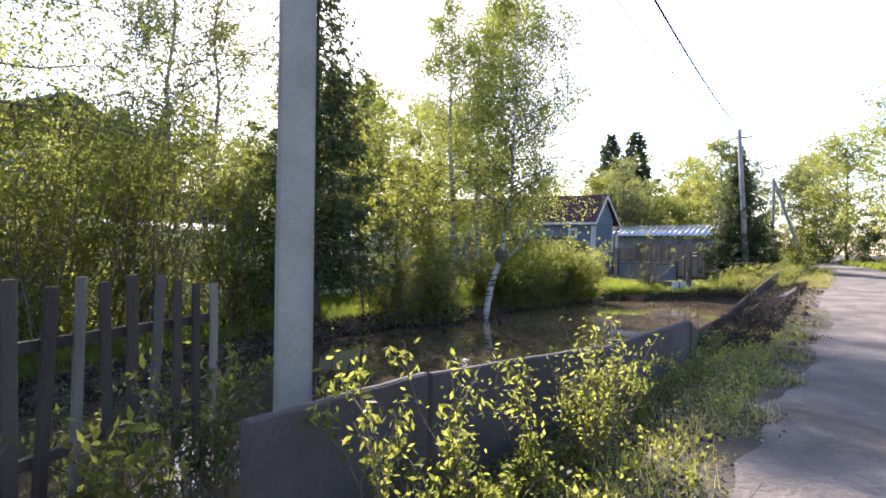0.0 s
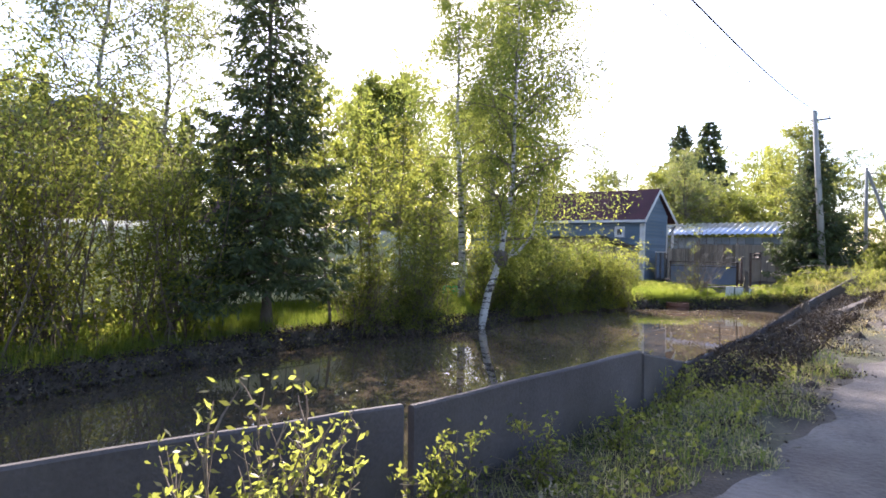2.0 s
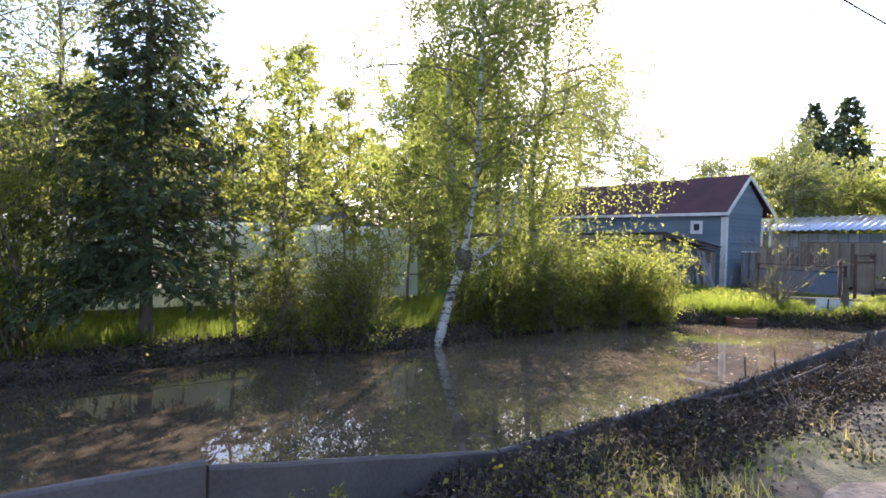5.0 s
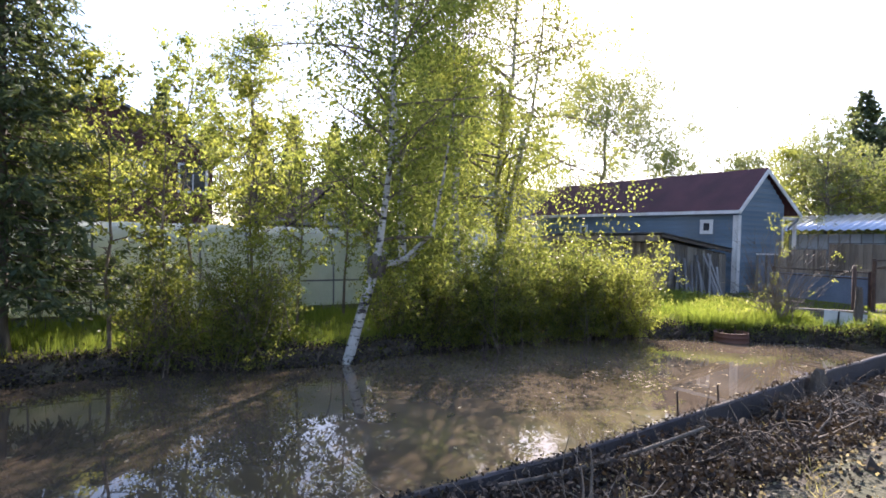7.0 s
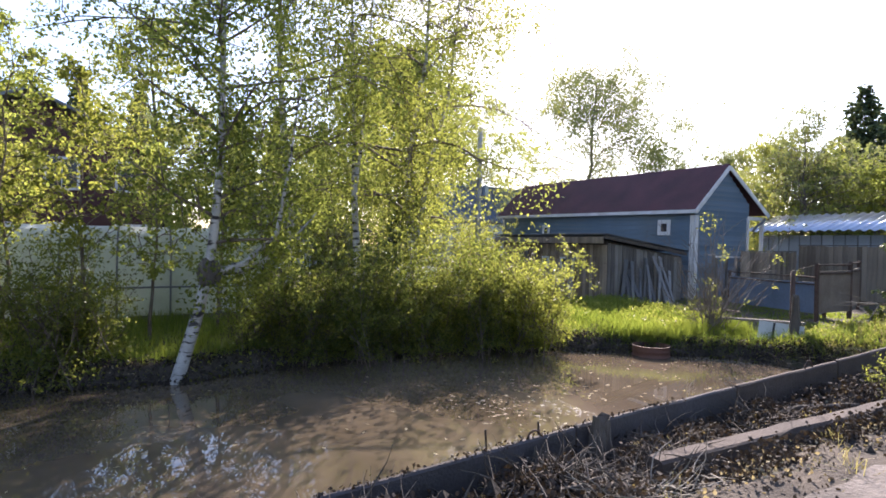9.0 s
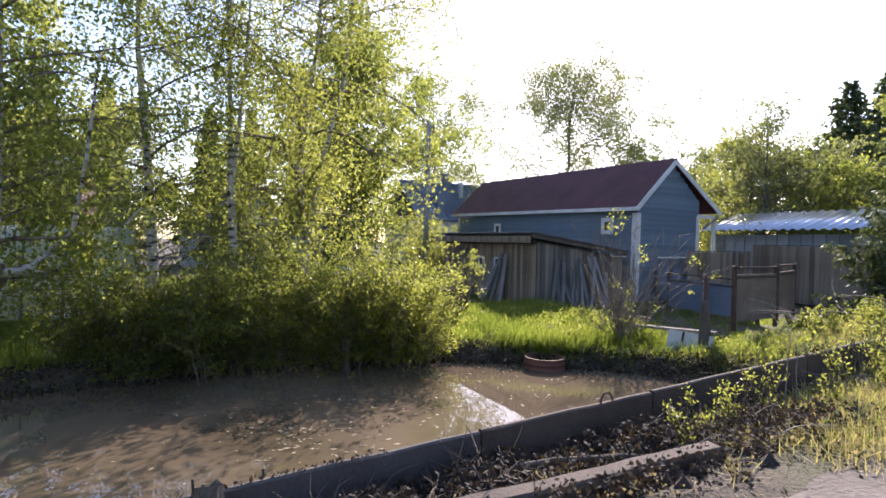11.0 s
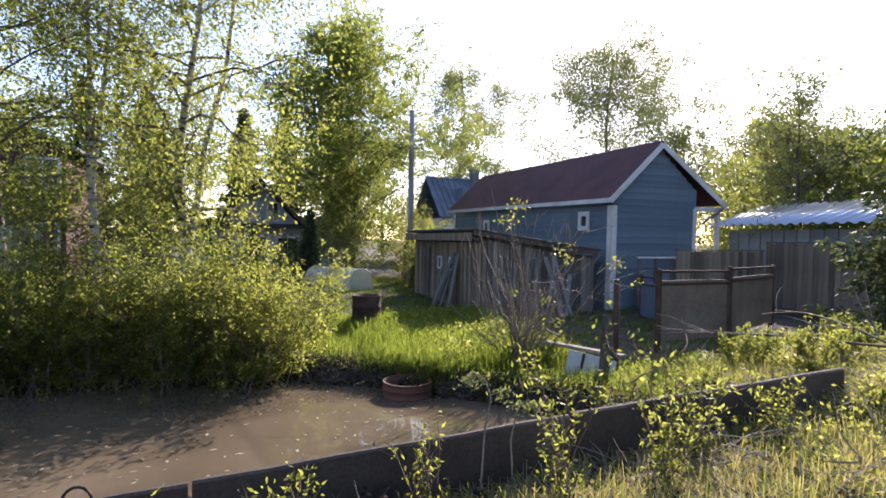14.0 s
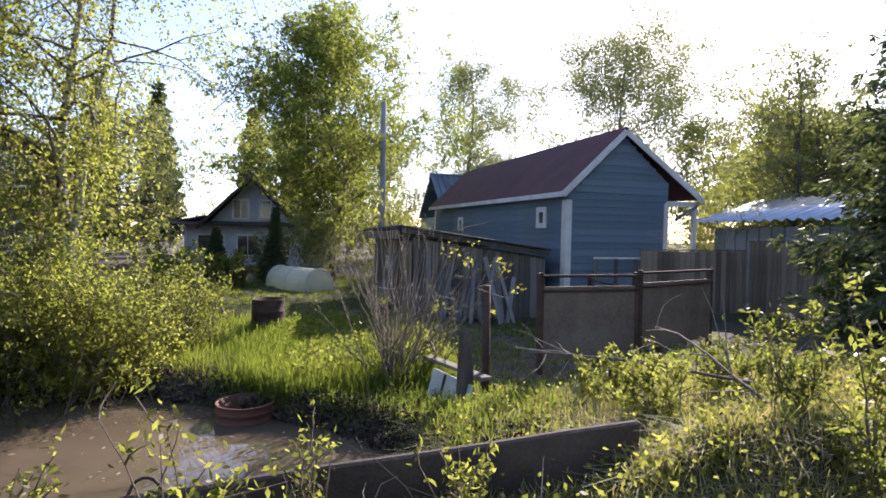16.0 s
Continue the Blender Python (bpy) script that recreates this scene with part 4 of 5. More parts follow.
def dacha():
    """A low pale house with lean-to eaves and a steep weathered attic gable; its front looks along its own -y."""
    ob = root("village_house", pose(-33, 21.0, 0.45, 0, 0, 90), "pale blue grey low village house with steep brown attic gable", "house")
    part("wall", boxes([((8.0, 6.0, 2.45), (0, 3.0, 1.22))]), CLAD_PALE, ob)
    part("attic_wall", prism([(-2.75, 2.5), (1.95, 2.5), (-0.4, 5.0)], 5.6, "y"), CLAD_GREY, ob, "weathered grey attic gable boards")
    for s in (-1, 1):
        run, rise = 2.9, 2.95
        ang = math.degrees(math.atan2(rise, run))
        part("roof", boxes([((math.hypot(run, rise), 6.9, 0.1), (-0.4 + s * run / 2, 2.6, 5.2 - rise / 2), (0, s * ang, 0))], 0.01), BROWN_WALL, ob, "dark brown steep roof slope")
        part("barge_board", boxes([((math.hypot(run, rise), 0.04, 0.16), (-0.4 + s * run / 2, -0.88, 5.14 - rise / 2), (0, s * ang, 0))], 0.006), WOOD_DARK, ob)
    part("eaves_roof", boxes([((9.2, 0.9, 0.08), (0, -0.35, 2.5), (14, 0, 0))], 0.01), WOOD_DARK, ob)
    part("side_roof", boxes([((2.6, 6.4, 0.08), (3.6, 2.9, 2.75), (0, 12, 0))], 0.01), SLATE, ob)
    part("side_roof", boxes([((1.9, 6.4, 0.08), (-3.8, 2.9, 2.72), (0, -12, 0))], 0.01), SLATE, ob)
    for x, z, w, h in ((-2.6, 1.25, 1.3, 1.1), (-0.6, 1.25, 1.1, 1.1), (1.2, 1.25, 1.1, 1.1), (3.0, 1.25, 0.9, 1.0), (-1.0, 3.35, 0.75, 1.0), (0.35, 3.35, 0.55, 1.0)):
        win = window(ob, w, h, pose(x, -0.06 if z < 2 else -0.03, z), 0.09)
        part("glazing_bar", boxes([((0.04, 0.03, h), (0, -0.02, 0))]), WHITE, win)
    for i in range(9):
        part("corner_board" if i in (0, 8) else "batten", boxes([((0.07, 0.03, 2.4), (-3.9 + i * 0.975, -0.02, 1.22))]), WHITE if i in (0, 8) else CLAD_PALE, ob)


dacha()
far_house((-25, 8.6, 0.5), 90, 8.4, 7.0, 5.3, 7.2, BROWN_WALL, SLATE, "two storey dark red village house with white windows", [(3.4, 1.6, 1.0, 1.1), (1.0, 1.6, 1.0, 1.1), (3.4, 4.2, 1.0, 1.1), (1.0, 4.2, 1.0, 1.1), (-1.8, 1.6, 1.0, 1.1), (-1.8, 4.2, 1.0, 1.1)])


def blue_roof_house():
    ob = root("village_house", pose(-36.5, 33.6, 0.5), "white village house with ribbed blue grey metal roof", "house")
    part("wall", boxes([((7, 10.6, 3.4), (-3.6, 5.3, 1.7))]), WHITE, ob)
    ang = math.degrees(math.atan2(3.2, 3.4))
    bm = bmesh.new()
    box(bm, (4.7, 11.2, 0.1), (-1.5, 5.3, 5.05), (0, ang, 0))
    part("roof", bm, BLUE_SHEET, ob)
    bm = bmesh.new()
    box(bm, (4.7, 11.2, 0.1), (-4.9, 5.3, 5.05), (0, -ang, 0))
    part("roof", bm, BLUE_SHEET, ob)
    bm = bmesh.new()
    for i in range(24):
        box(bm, (4.7, 0.06, 0.06), (-1.43, 0.1 + i * 0.46, 5.12), (0, ang, 0))
    tagged(part("seams", bm, SLATE, ob), kind="stuff")
    part("ridge", boxes([((0.3, 11.3, 0.12), (-3.2, 5.3, 6.72))]), BLUE, ob)
    part("dormer", boxes([((1.6, 1.8, 1.7), (-1.2, 2.6, 4.9))]), BLUE_SHEET, ob)
    part("chimney", boxes([((0.6, 0.6, 1.3), (-3.0, 3.8, 6.9))]), SLATE, ob)
    part("chimney", boxes([((0.35, 0.35, 1.3), (-1.9, 4.6, 6.1))]), IRON, ob)


blue_roof_house()

# ---- trees and bushes ----
S = spruce
S((-9.27, 8.0, 0.25), 9.3, 1.9, 11, "tall dark spruce standing on the pond bank", low=0.12, dense=1.0)
S((-23.4, 67.8, 1.5), 15.3, 5.2, 12, "tall dark distant spruce beyond the village", far=True)
S((-19.9, 66.5, 1.5), 15.0, 5.2, 13, "tall dark distant spruce beside its twin", far=True)
S((-4.1, 30.5, 1.1), 6.2, 1.95, 14, "dark green spruce near the power pole", low=0.03, dense=1.0)
for i, (x, y, h) in enumerate([(-50, 8, 14), (-53, 12, 15), (-47, 2, 13), (-55, 24, 14), (-60, 30, 15), (-52, 20, 13)]):
    S((x, y, 1.0), h, 2.6, 60 + i, "dark distant spruce in the treeline", far=True, dense=0.6)

B = broad_tree
kt = (0.27, 0.46, 1.6)
leaning = B("birch", (-7.95, 12.88, 0.08), 9.8, 2.1, 0.2, 0.064, 29000, LEAF_BIRCH, BIRCH, 21, "leaning white birch with a forked black knot on the bank", droop=0.5, limbs=40,
  path=[(0, 0, -0.3), (0.04, 0.3, 0.8), (0.26, 0.45, 1.55), (0.30, 0.52, 2.1), (0.5, 0.6, 3.4), (0.55, 0.6, 5.2), (0.6, 0.65, 7.2), (0.6, 0.65, 9.6)], trunk_r=0.105,
  fork=[[kt, (0.4, 0.95, 1.75), (0.55, 1.4, 2.2), (0.65, 1.55, 3.2), (0.75, 1.7, 4.6)], [kt, (0.0, 1.05, 1.62), (-0.1, 1.7, 2.0), (-0.1, 2.2, 2.6)]])


def knot(tree, at, size, seed):
    r = random.Random(seed)
    bm = bmesh.new()
    bmesh.ops.create_icosphere(bm, subdivisions=3, radius=size)
    for v in bm.verts:
        v.co *= 1 + 0.16 * math.sin(v.co.x * 31 + v.co.z * 19) * math.sin(v.co.y * 27 + 1) + r.uniform(-0.05, 0.05)
        v.co.z *= 1.35
    part("knot", bm, BARK, tree, "swollen black knot").matrix_local = pose(*at)


knot(leaning, (0.27, 0.47, 1.62), 0.17, 3)
B("birch", (-10.83, 18.25, 0.4), 11.4, 3.0, 0.18, 0.066, 48000, LEAF_BRIGHT, BIRCH, 22, "tall white twin stemmed birch behind the willow bushes", droop=0.9, limbs=56, trunk_r=0.14,
  path=[(0, 0, -0.3), (0, 0, 1.0), (0.0, -0.02, 1.7), (0, -0.12, 2.4), (0, -0.17, 3.5), (0, 0.02, 5.0), (0.1, 0.2, 6.2), (0.1, 0.3, 8.5), (0.1, 0.3, 11.2)],
  fork=[[(0, 0, 1.6), (0.05, 0.16, 2.4), (0.15, 0.3, 3.6), (0.3, 0.7, 5.2), (0.4, 0.9, 7.2), (0.4, 1.0, 9.0)]])
B("birch", (-10.6, 16.72, 0.4), 9.6, 1.8, 0.45, 0.06, 13000, LEAF_BIRCH, BIRCH, 23, "slender grey birch with forked sparse crown", droop=0.6, trunk_r=0.1,
  path=[(0, 0.02, -0.3), (0, 0, 1.6), (0, -0.08, 2.8), (0, -0.1, 4.0), (0, -0.12, 5.2), (0, -0.2, 7.0), (0, -0.2, 9.4)],
  fork=[[(0, -0.08, 2.8), (0, 0.06, 4.0), (0, 0.16, 5.2), (0, 0.24, 6.2), (0, 0.3, 8.4)]])
B("birch", (-10.65, 15.25, 0.4), 10.4, 2.2, 0.24, 0.064, 30000, LEAF_BIRCH, BIRCH, 24, "white birch beyond the leaning birch", droop=0.6, trunk_r=0.12,
  path=[(0, 0, -0.3), (0, 0, 1.5), (0, -0.08, 3.0), (0, -0.2, 4.4), (0, -0.29, 5.4), (0.05, -0.3, 7.5), (0.05, -0.3, 10.2)])
B("birch", (-10.7, 5.5, 0.4), 9.6, 2.3, 0.25, 0.06, 24000, LEAF_PALE, BIRCH, 241, "tall slender birch behind bank bushes", droop=0.4, trunk_r=0.065)
B("birch", (-10.9, 6.9, 0.4), 9.9, 2.3, 0.25, 0.06, 24000, LEAF_PALE, BIRCH, 242, "tall slender pale birch behind the spruce", droop=0.4, trunk_r=0.065)
B("birch", (-9.3, 1.4, 0.4), 8.8, 2.6, 0.25, 0.06, 24000, LEAF_BIRCH, BARK, 243, "leafy birch behind the picket fence", droop=0.4)
B("birch", (-35.1, 46.5, 0.6), 17.2, 9.0, 0.22, 0.15, 60000, LEAF_PALE, BARK, 25, "tall pale distant birch above the blue house", droop=0.8, limbs=60)
B("birch", (-43.7, 38.0, 0.6), 17, 6.2, 0.25, 0.15, 32000, LEAF_PALE, BARK, 26, "pale distant birch with slender crown", droop=0.8)
B("apple_tree", (-12.0, 37.1, 0.9), 7.0, 2.9, 0.12, 0.09, 9000, LEAF_PALE, BARK, 291, "airy pale fruit tree behind the metal shed", limbs=46)
B("apple_tree", (-14.2, 39.5, 0.9), 6.4, 3.4, 0.08, 0.1, 20000, LEAF_BRIGHT, BARK, 292, "broad leafy fruit tree behind the blue house", limbs=50)
B("apple_tree", (-9.3, 38.5, 0.9), 4.4, 2.8, 0.08, 0.1, 15000, LEAF_BIRCH, BARK, 293, "leafy rounded fruit tree behind the metal shed", limbs=46)
B("young_tree", (-6.6, 39.0, 1.0), 8.2, 2.4, 0.08, 0.1, 15000, LEAF_BRIGHT, BARK, 294, "bright yellow green young tree beside the roadside spruce", limbs=46)
B("young_tree", (-14.0, 17.3, 0.4), 4.4, 1.4, 0.14, 0.07, 7000, LEAF_BIRCH, BARK, 295, "leafy garden tree behind the birches", limbs=44)
B("apple_tree", (-13.2, 15.4, 0.4), 3.2, 1.2, 0.2, 0.06, 5000, LEAF_PALE, TWIG, 296, "tangled pale old fruit tree by the greenhouse", limbs=40)
B("maple_tree", (-24.5, 24.4, 0.5), 11.2, 4.9, 0.1, 0.125, 76000, LEAF_BIRCH, BARK, 27, "broad leafy maple behind the garden", limbs=80)
B("young_tree", (-15.5, 12.9, 0.4), 7.6, 2.0, 0.12, 0.08, 15000, LEAF_BRIGHT, BARK, 28, "bright yellow green young tree behind the greenhouse", limbs=44)
B("young_tree", (-18.5, 8.0, 0.4), 4.6, 2.0, 0.1, 0.1, 16000, LEAF_WILLOW, BARK, 281, "leafy green tree behind the greenhouse", limbs=44)
for i, (x, y, h, rr, n) in enumerate([(-9.1, 9.4, 4.9, 0.9, 4200), (-9.5, 10.5, 5.4, 1.0, 5500), (-9.4, 11.7, 4.7, 1.0, 5500), (-9.9, 12.6, 3.6, 0.8, 3000), (-8.9, 10.1, 4.0, 0.7, 2500), (-10.6, 13.8, 4.2, 0.9, 3500)]):
    B("young_tree", (x, y, 0.3), h, rr, 0.3, 0.07, int(n * 0.7), LEAF_BIRCH if i % 2 else LEAF_WILLOW, TWIG, 40 + i, "slender young alder with thin stem on the bank", limbs=22, trunk_r=0.035, group="young alders")
FAR = [(-29, 0, 8, 4), (-31, 6, 9, 4), (-27, -6, 9, 4), (-36, 14, 9, 4), (-39, 22, 9, 4), (-40, 27, 10, 4), (-44, 31, 10, 4), (-30, 50, 10, 4.5), (-24.5, 50, 8.5, 4.5), (-19, 44, 5.5, 3.5), 
       (-11, 53, 10, 4.5), (-9, 46, 6.5, 3), (-7, 58, 9, 4), (-3, 56, 8, 4), (0.5, 52, 9.5, 4), (4, 46, 11.5, 4.5), (7, 40, 12, 4.5), (9, 33, 11, 4), (12, 28, 12, 5), (-2, 62, 10, 4), (-50, 40, 12, 5), (-22, -2, 9, 4), (-21, -10, 10, 4), (-14, -9, 9, 4), (-6, -14, 9, 4), (8, -14, 10, 4), (14, 0, 11, 4), (15, 12, 11, 4), (-13, 41, 6, 3)]
for i, (x, y, h, rr) in enumerate(FAR):
    mat = (LEAF_BIRCH, LEAF_PALE, LEAF_WILLOW, LEAF_BRIGHT, LEAF_DARK)[(i * 7) % 5]
    B("forest_tree", (x, y, gz(x, y)), h, rr, 0.05, 0.15, 14000, mat, BARK, 100 + i, "leafy green broadleaf tree in the distant treeline", limbs=44, group="background trees", spread=0.3)
for i, (x, y, rr, h) in enumerate([(-4.5, 53, 2.2, 3.6), (-1.5, 51, 2.2, 3.4), (1.5, 49, 2.3, 3.6), (4.2, 46, 2.4, 3.8), (6.5, 42, 2.4, 3.6), (8.2, 37, 2.4, 3.6), (9.5, 31, 2.4, 3.4), (-8, 50, 2.2, 3.4), (10.5, 24, 2.4, 3.4), (-12, 47, 2.2, 3.2)]):
    bush("roadside_bush", (x, y, gz(x, y) - 0.1), rr, h, 0.12, 7000, (LEAF_WILLOW, LEAF_BIRCH, LEAF_DARK)[i % 3], 440 + i, "dense green bush along the far road edge", group="roadside bushes", stems=34)
for i, (x, y, rr, h) in enumerate([(-9.6, 4.4, 1.3, 3.9), (-9.5, 6.2, 1.2, 3.6), (-9.2, 2.6, 1.4, 3.7), (-8.7, 0.7, 1.4, 3.4), (-8.4, -1.0, 1.4, 3.4), (-10.9, 3.4, 1.4, 4.3)]):
    bush("willow_bush", (x, y, 0.2), rr, h, 0.06, 14000, (LEAF_WILLOW, LEAF_BIRCH)[i % 2], 300 + i, "large tangled willow bush on the near bank", group="large willow bushes", stems=46)
WILLOWS = [(-7.9, 19.5, 1.1, 1.65, 24000, 1), (-8.2, 18.4, 1.1, 1.85, 26000, 0), (-8.5, 17.3, 1.1, 1.7, 24000, 0), (-8.4, 16.2, 1.0, 1.65, 22000, 0), (-8.6, 15.1, 0.9, 1.45, 17000, 0), (-8.9, 14.3, 0.7, 1.3, 8000, 0), (-8.6, 11.4, 1.0, 1.8, 15000, 0), (-8.9, 10.2, 0.9, 1.6, 11000, 0), (-9.6, 20.2, 0.9, 1.5, 9000, 0)]
for i, (x, y, rr, h, n, m) in enumerate(WILLOWS):
    bush("willow_bush", (x, y, 0.05), rr, h, 0.05, n, LEAF_BRIGHT if m else LEAF_BUSH, 330 + i, "dense yellow green willow bush at the pond edge" if m else "dense green willow bush overhanging the pond", group="bank willows", stems=64, skirt=0.3)
for i, (x, y, rr, h, m) in enumerate([(-21.5, 21.6, 0.7, 1.6, LEAF_DARK), (-19.5, 20.4, 0.8, 1.1, LEAF_WILLOW), (-17.2, 19.0, 0.9, 1.3, LEAF_WILLOW), (-22.5, 23.5, 1.2, 2.6, LEAF_PALE), (-20.5, 26.2, 1.0, 2.6, LEAF_BRIGHT), (-18.5, 25.8, 0.8, 1.7, LEAF_BRIGHT), (-23, 27, 1.3, 3.0, LEAF_WILLOW), (-13.5, 16.8, 0.9, 2.2, LEAF_PALE), (-9.2, 38.5, 1.8, 3.6, LEAF_BRIGHT), (-13.2, 39.5, 1.8, 4.0, LEAF_WILLOW), (-1.9, 33.5, 1.0, 1.2, LEAF_BRIGHT), (-2.4, 30.6, 0.8, 0.8, LEAF_BRIGHT), (-12.2, 34.5, 1.0, 3.2, LEAF_BRIGHT)]):
    bush("garden_bush", (x, y, gz(x, y) - 0.05), rr, h, 0.075, 6000, m, 360 + i, "leafy rounded garden bush behind the lawn", group="garden bushes", stems=30)
for i, (x, y, h) in enumerate([(-20.4, 21.9, 3.0), (-20.9, 19.8, 2.2)]):
    S((x, y, 0.4), h, 0.5, 400 + i, "narrow dark clipped thuja in the garden", low=0.02, dense=0.4)
bush("bare_bush", (-6.45, 23.45, 0.35), 1.6, 2.15, 0.06, 320, LEAF_BRIGHT, 420, "bare twiggy grey bush with few pale leaves", stems=58, bare=0.85)
bush("bare_bush", (-7.4, 24.3, 0.35), 0.6, 1.1, 0.05, 150, LEAF_PALE, 421, "low bare twiggy bush beside the bank", stems=20, bare=0.8)

# ---- weeds and saplings near the walk ----
for i, (x, y, rr, h, n, leaf) in enumerate([
        (-1.52, 1.75, 0.18, 0.75, 420, 0.055), (-1.95, 2.3, 0.16, 1.25, 420, 0.05), (-1.50, 2.25, 0.2, 0.8, 380, 0.055), (-1.42, 2.85, 0.22, 0.72, 480, 0.05), (-1.35, 3.45, 0.3, 0.8, 900, 0.045), (-1.42, 3.95, 0.25, 0.75, 600, 0.045),
        (-1.35, 4.7, 0.25, 0.55, 500, 0.045), (-1.3, 5.5, 0.2, 0.42, 350, 0.04), (-2.2, 3.0, 0.16, 0.9, 260, 0.05), (-1.25, 6.4, 0.2, 0.35, 300, 0.04), (-1.4, 7.9, 0.18, 0.35, 250, 0.04), (-1.2, 1.2, 0.25, 0.5, 450, 0.05), (-1.35, 2.4, 0.3, 0.35, 500, 0.05),
        (-1.38, 20.85, 0.13, 0.75, 330, 0.045), (-1.3, 21.5, 0.16, 0.85, 420, 0.05), (-1.5, 22.05, 0.13, 0.6, 260, 0.045), (-1.55, 20.1, 0.12, 0.5, 200, 0.04), (-1.45, 22.7, 0.15, 0.5, 300, 0.045), (-0.9, 24.6, 0.28, 1.15, 420, 0.07), (-1.7, 24.9, 0.35, 0.9, 700, 0.06),
        (-2.6, 24.6, 0.45, 0.7, 1300, 0.055), (-3.5, 24.9, 0.5, 0.6, 1500, 0.055), (-3.0, 25.8, 0.5, 0.65, 1500, 0.055), (-4.2, 25.6, 0.45, 0.55, 1300, 0.05), (-2.1, 26.4, 0.5, 0.7, 1200, 0.055), (-3.6, 26.9, 0.5, 0.6, 1200, 0.055), (-1.2, 26.8, 0.45, 0.6, 900, 0.055),
        (-2.1, 23.6, 0.3, 0.55, 600, 0.05), (-1.45, 19.3, 0.2, 0.45, 260, 0.04), (-1.3, 18.7, 0.18, 0.3, 220, 0.04)]):
    if y > 23.5 and x < -1.1:
        h *= 0.62
    bush("leafy_weed", (x, y, gz(x, y) - 0.02), rr, h, leaf * 0.72, int(n * 1.6), LEAF_BUSH if y > 23.5 and i % 4 else LEAF_BRIGHT if i % 3 else LEAF_WILLOW, 500 + i, "bright green leafy sapling on the verge", group="verge saplings", stems=7 if n < 600 else 16, category="plant")


def clods():
    r = np.random.default_rng(33)
    n = 3400
    c = np.column_stack([-1.74 + np.abs(r.normal(size=n)) * 0.42, r.uniform(8.6, 20.5, n)])
    z = ground_height(c[:, 0], c[:, 1])
    s0 = 0.012 + 0.075 * r.uniform(0, 1, n) ** 2.2
    big = r.choice(n, 170, replace=False)
    s0[big] = r.uniform(0.04, 0.075, 170)
    c[big, 0] = -1.7 + np.abs(r.normal(size=170)) * 0.2
    k = np.array([(1, 0, 0), (-1, 0, 0), (0, 1, 0), (0, -1, 0), (0, 0, 1), (0, 0, -0.6)], float)
    f = np.array([(0, 2, 4), (2, 1, 4), (1, 3, 4), (3, 0, 4), (2, 0, 5), (1, 2, 5), (3, 1, 5), (0, 3, 5)])
    s = s0[:, None, None]
    v = k[None] * s * r.uniform(0.6, 1.3, (n, 6, 3)) + np.column_stack([c, z])[:, None]
    faces = (f[None] + np.arange(n)[:, None, None] * 6).reshape(-1, 3)
    tagged(mesh_quads("soil_clods", v.reshape(-1, 3), faces, EARTH, None, False, "stuff"), "dark soil clods heaped along the wall")


clods()
for i, (x, y, h) in enumerate([(-3.1, 1.3, 0.8), (-3.6, 2.2, 0.9), (-2.6, 0.6, 0.6), (-3.9, 1.5, 0.7), (-2.9, 2.8, 0.7), (-3.4, 0.4, 0.8), (-4.4, 2.6, 0.8), (-2.3, 1.2, 0.5)]):
    bush("leafy_weed", (x, y, 0.15), 0.4, h, 0.07, 420, LEAF_DARK if i % 2 else LEAF_BRIGHT, 560 + i, "green broad leaved weed by the picket fence", group="fence weeds", stems=10, category="plant")


def ground_patch(x, y):
    return ground_height(x, y)


def blades(name, label, n, x0, x1, y0, y1, tall, wide, mat, seed, lie=0.35, keep=None, clump=0.25):
    """Tapered blades of grass in tufts over a stretch of the plan."""
    r = np.random.default_rng(seed)
    k = max(1, n // 14)
    cx, cy = r.uniform(x0, x1, k), r.uniform(y0, y1, k)
    i = r.integers(0, k, n)
    x, y = cx[i] + r.normal(size=n) * clump * 0.4, cy[i] + r.normal(size=n) * clump * 0.4
    size = r.uniform(0.5, 1.15, k)[i]
    ok = (pond_distance(x, y) > 0.06) | ((x > -1.76) & (x < 5))
    ok &= ~((np.abs(x + 1.82) < 0.08) & (y > 9) & (y < 24.2))
    if keep is not None:
        ok &= keep(x, y)
    x, y, size = x[ok], y[ok], size[ok]
    n = len(x)
    z = ground_height(x, y) - 0.01
    a = r.uniform(0, 6.283, n)
    h = tall * size * r.uniform(0.6, 1.1, n)
    out = h * np.abs(r.normal(size=n)) * lie
    up = np.sqrt(np.maximum(h * h - out * out, (0.12 * h) ** 2))
    p = np.column_stack([x, y, z])
    d = np.column_stack([np.cos(a) * out, np.sin(a) * out, up])
    s = np.column_stack([-np.sin(a), np.cos(a), np.zeros(n)]) * wide * (0.7 + 0.6 * r.uniform(size=(n, 1)))
    v = np.stack([p - s / 2, p + s / 2, p + d * (1, 1, 0.94) + s * 0.12, p + d - s * 0.12], 1).reshape(-1, 3)
    tagged(mesh_quads(name, v, np.arange(n * 4).reshape(-1, 4), mat, None, False, "stuff"), label)


